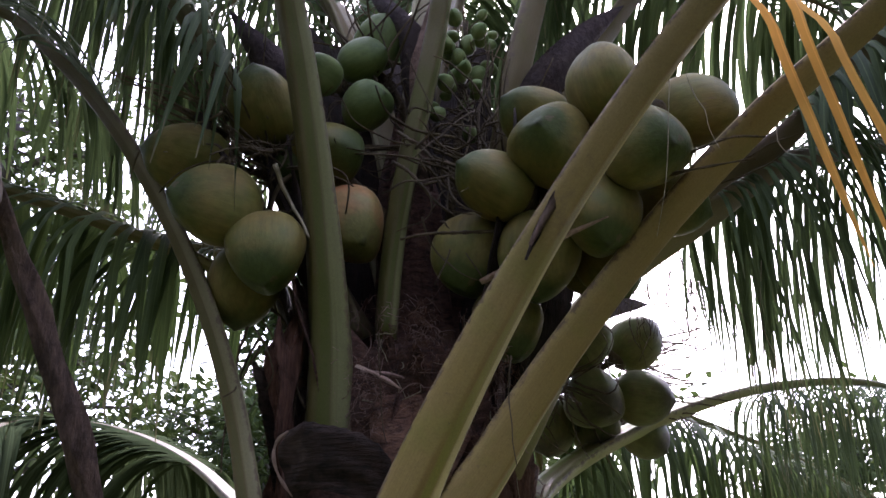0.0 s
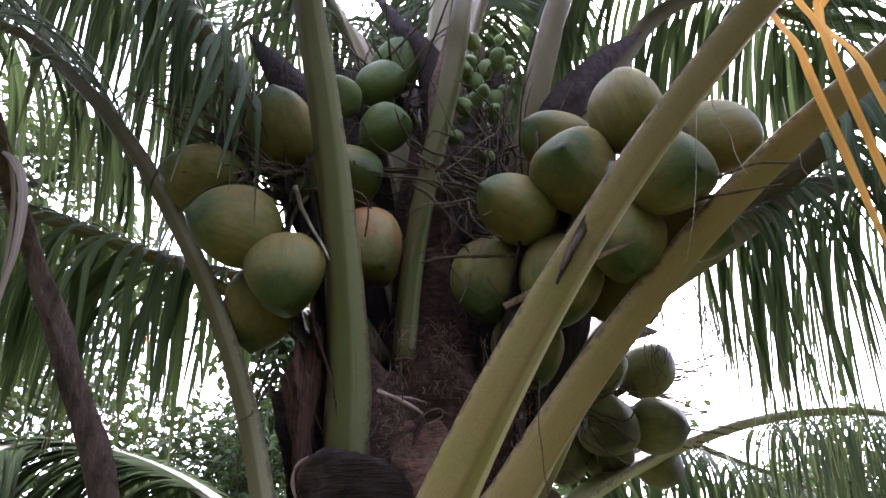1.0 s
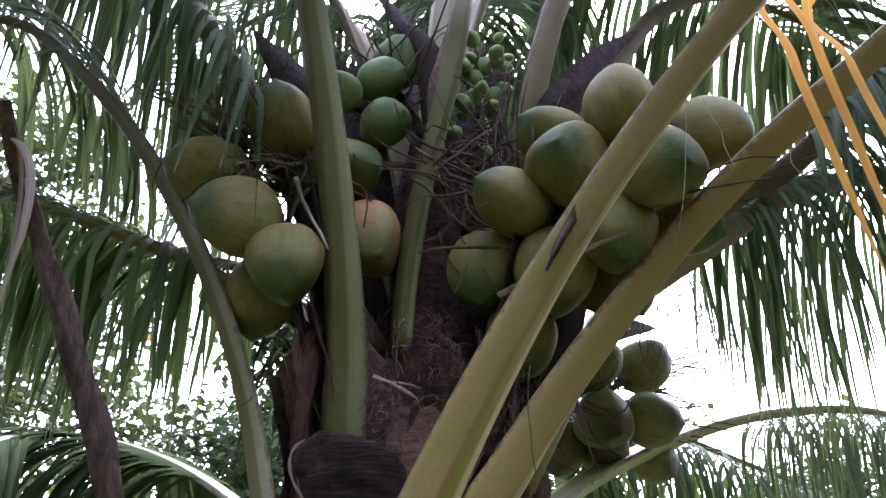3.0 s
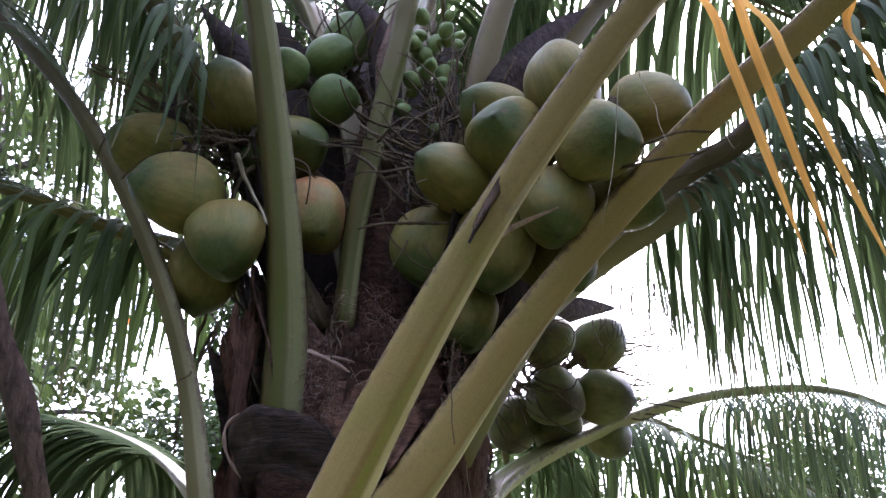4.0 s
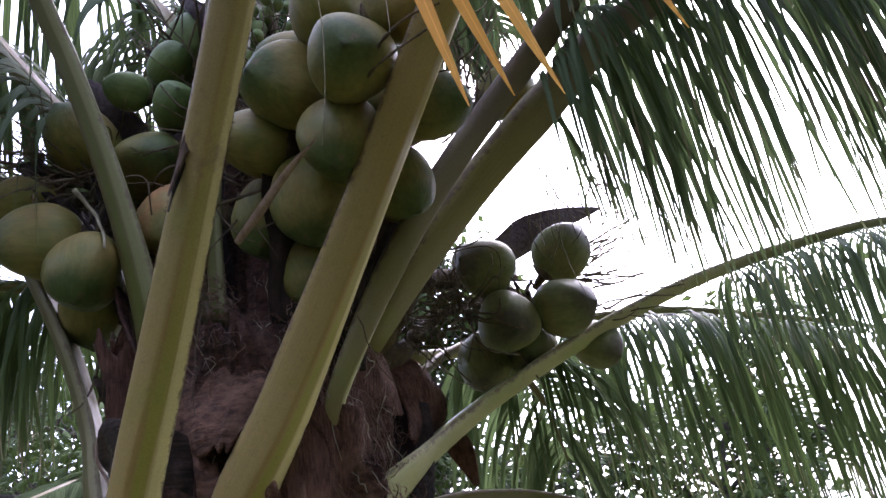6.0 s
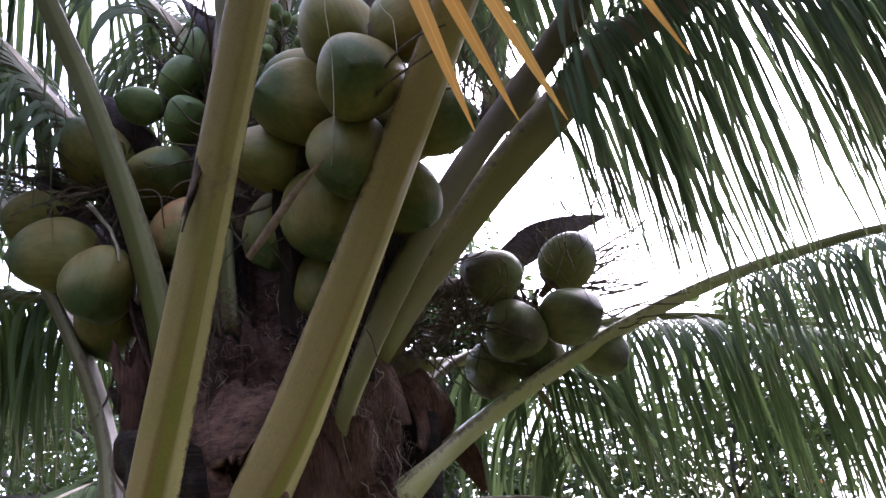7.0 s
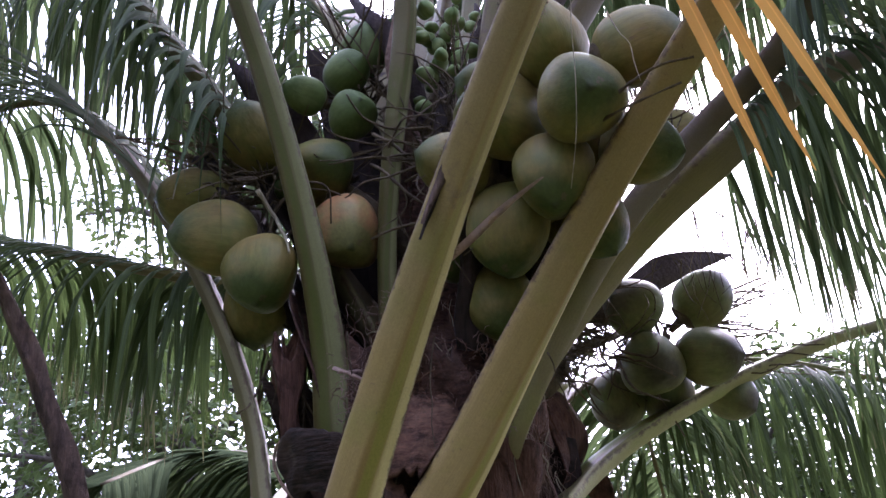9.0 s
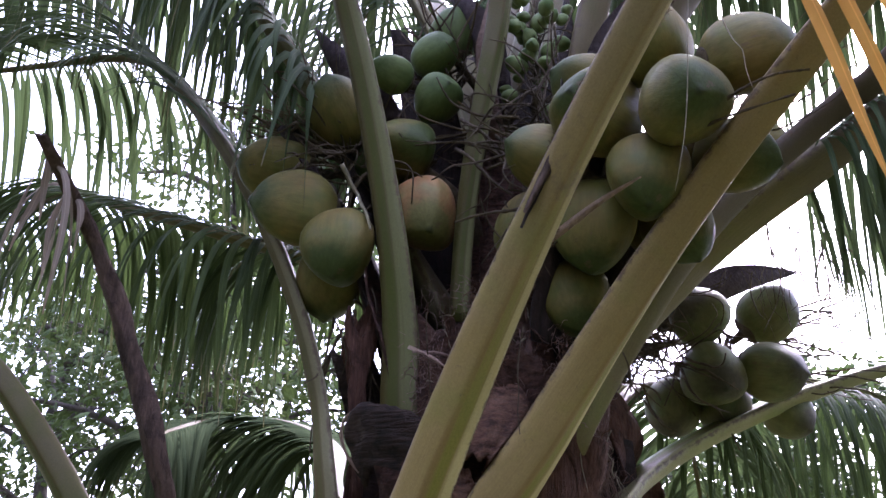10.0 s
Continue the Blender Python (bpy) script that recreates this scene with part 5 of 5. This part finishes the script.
def make_fibres():
    """Loose threads of sheath on the trunk and long dry threads that hang through the crown."""
    rng = random.Random(33)
    for i in range(300):
        z = rng.uniform(1.45, 2.15)
        a = radians(rng.uniform(-190, 20))
        c = trunk_axis(z)
        r = rng.uniform(0.25, 0.29) if z < 2 else 0.235
        p = c + V(math.cos(a) * r, math.sin(a) * r, 0)
        q = p + V(rng.uniform(-0.06, 0.06), rng.uniform(-0.06, 0.02), rng.uniform(-0.16, 0.1))
        strand(p, q, rng, rng.uniform(0.0008, 0.002), 0.02, rng.choice((SHEATH, SHEATH, BRACT, STRAND_PALE)), name="fibre")


def make_mats():
    rng = random.Random(34)
    for spot, size, count in ((V(-0.165, 1.75, 1.93), V(0.025, 0.02, 0.08), 80), (V(-0.05, 1.78, 2.1), V(0.035, 0.03, 0.07), 70), (V(0.12, 1.8, 1.95), V(0.05, 0.03, 0.12), 60)):
        for i in range(count):
            p = spot + V(rng.uniform(-1, 1) * size.x, rng.uniform(-1, 1) * size.y, rng.uniform(-1, 1) * size.z)
            q = p + V(rng.uniform(-0.04, 0.04), rng.uniform(-0.02, 0.015), rng.uniform(-0.04, 0.03))
            strand(p, q, rng, rng.uniform(0.0006, 0.0013), 0.012, rng.choice((SHEATH, BRACT, SHEATH)), name="fibre")


def make_fibre_coat():
    """Matted threads of sheath all over the front of the trunk."""
    rng = random.Random(35)
    verts, faces = [], []
    for i in range(2600):
        z = rng.uniform(1.4, 2.2)
        a = radians(rng.uniform(-200, 40))
        c = trunk_axis(z)
        r = rng.uniform(0.235, 0.285)
        if noise.noise(V(math.cos(a) * 4, math.sin(a) * 4, z * 5)) < -0.1:
            continue
        p = c + V(math.cos(a) * r, math.sin(a) * r, 0)
        sway = V(-math.sin(a), math.cos(a), 0) * rng.gauss(0, 0.02) + V(math.cos(a), math.sin(a), 0) * rng.uniform(-0.005, 0.02)
        q = p + sway + V(0, 0, rng.gauss(0, 0.022))
        mid = p.lerp(q, 0.5) + V(rng.uniform(-1, 1), rng.uniform(-1, 0), rng.uniform(-1, 1)) * 0.006
        tube_data([p, mid, q], rng.uniform(0.0004, 0.001), 3, verts, faces)
    tagged(palm_part("fibre_mat", build("fibre_mat", verts, faces), BRACT, "matted brown fibres"), kind="stuff")


make_fibres()
make_mats()
make_fibre_coat()


# ---- trees behind ----
def leaf_tree(name, base, height, spread_, n_limbs, n_leaves, seed, leaf=0.15, low=0.25, label="", reds=()):
    rng = random.Random(seed)
    tree = new(name)
    tree.location = base
    tagged(tree, label, "tree")
    verts, faces = [], []
    trunk_line = smooth_line([V(0, 0, -0.1), V(rng.uniform(-0.2, 0.2), rng.uniform(-0.2, 0.2), height * 0.3), V(rng.uniform(-0.5, 0.5), rng.uniform(-0.4, 0.4), height * 0.62), V(rng.uniform(-0.6, 0.6), rng.uniform(-0.5, 0.5), height * 0.95)], 5)
    tube_data(trunk_line, lambda u: 0.16 * (1 - 0.85 * u) * height / 7, 9, verts, faces)
    part("trunk", build("trunk", verts, faces), BARK, tree, "grey bark trunk")
    tips = []
    for i in range(n_limbs):
        u = low + (0.95 - low) * (i + rng.random()) / n_limbs
        p = trunk_line[min(int(u * (len(trunk_line) - 1)), len(trunk_line) - 1)]
        a = rng.uniform(0, 6.283)
        out = spread_ * (1.1 - 0.6 * u) * rng.uniform(0.7, 1.1)
        w = V(math.cos(a), math.sin(a), 0)
        end = p + w * out + V(0, 0, out * rng.uniform(0.1, 0.6))
        mid = p.lerp(end, 0.5) + V(0, 0, out * 0.14)
        line = smooth_line([p, mid, end], 5)
        lv, lf = tube_data(line, lambda s_: 0.06 * (1 - 0.8 * s_) * height / 7, 6)
        part("limb", build("limb", lv, lf), BARK, tree)
        bv, bf = [], []
        for k in range(9):
            q = line[int(rng.uniform(0.25, 1) * (len(line) - 1))]
            tw = V(rng.gauss(0, 1), rng.gauss(0, 1), rng.gauss(0.2, 0.8)).normalized() * rng.uniform(0.4, 1.1) * spread_ * 0.3
            tl = smooth_line([q, q + tw * 0.5 + V(0, 0, 0.06), q + tw], 3)
            tube_data(tl, lambda s_: 0.014 * (1 - 0.7 * s_), 4, bv, bf)
            tips += [(x, tw.normalized()) for x in tl[1:]]
        tagged(part("branchwork", build("branchwork", bv, bf), BARK, tree), kind="stuff")
    lv, lf, al, ac = [], [], [], []
    for i in range(n_leaves):
        p, w = rng.choice(tips)
        p = p + V(rng.gauss(0, 1), rng.gauss(0, 1), rng.gauss(0, 1)) * spread_ * 0.085
        d = (w * 0.7 + V(rng.gauss(0, 0.7), rng.gauss(0, 0.7), rng.gauss(-0.35, 0.5))).normalized()
        sd = d.cross(V(rng.gauss(0, 0.5), rng.gauss(0, 0.5), 1)).normalized()
        up = sd.cross(d)
        ln, wd_ = leaf * rng.uniform(0.6, 1.2), leaf * rng.uniform(0.2, 0.32)
        b = len(lv)
        lv += [p, p + d * ln * 0.4 + sd * wd_ - up * 0.01, p + d * ln * 0.45 + up * 0.008, p + d * ln * 0.4 - sd * wd_ - up * 0.01, p + d * ln - up * 0.015]
        al += [0, 0.4, 0.45, 0.4, 0.8]
        ac += [0, 1, 0, -1, 0]
        lf += [(b, b + 1, b + 2), (b, b + 2, b + 3), (b + 1, b + 4, b + 2), (b + 2, b + 4, b + 3)]
    tagged(part("crown", build("crown", lv, lf, al, ac), LEAF_TREE, tree, "small green leaves with gaps"), kind="stuff")
    for place in reds:
        rv, rf, al, ac = [], [], [], []
        leaflet_data(place, (rng.uniform(-1, 1), -0.4, 0.3), (0.2, -0.8, 0.5), 0.17, 0.1, 0.5, rng, rv, rf, al, ac, seg=5)
        leaf_ob = part("withered_leaf", build("withered_leaf", rv, rf, al, ac), LEAF_RED, tree, "withered orange red leaf")
        leaf_ob.matrix_parent_inverse = Matrix.Translation(-Vector(base))
    return tree


leaf_tree("broadleaf_tree", (-4.8, 8.4, 0), 7.6, 2.9, 22, 9500, 51, label="leafy broadleaf tree with grey limbs", reds=[(-2.93, 7.56, 4.04)])
leaf_tree("broadleaf_tree", (-2.2, 9.8, 0), 5.4, 2.4, 18, 10500, 52, label="leafy broadleaf tree with thin crown")
leaf_tree("broadleaf_tree", (1.2, 10.0, 0), 3.5, 2.2, 14, 7000, 53, label="low leafy tree behind the palm", reds=[(1.96, 9.15, 1.78)])
leaf_tree("broadleaf_tree", (4.2, 9.6, 0), 3.2, 2.2, 14, 7000, 54, label="low leafy tree behind the palm")
leaf_tree("broadleaf_tree", (-7.2, 8.5, 0), 6.0, 2.6, 16, 5500, 55, label="leafy broadleaf tree with grey limbs")
# unseen trees added beside and behind the camera to cut low sky light
for k, (x, y, h) in enumerate(((-6.5, 2.0, 6.5), (-5.5, -2.5, 7.0), (-2.0, -4.8, 7.0), (2.2, -5.0, 7.0), (5.6, -2.6, 7.0), (6.8, 2.0, 6.5))):
    leaf_tree("sky_block_tree", (x, y, 0), h, 3.1, 18, 8000, 60 + k, leaf=0.4, low=0.12, label="unseen dense leafy tree added to block low sky light")
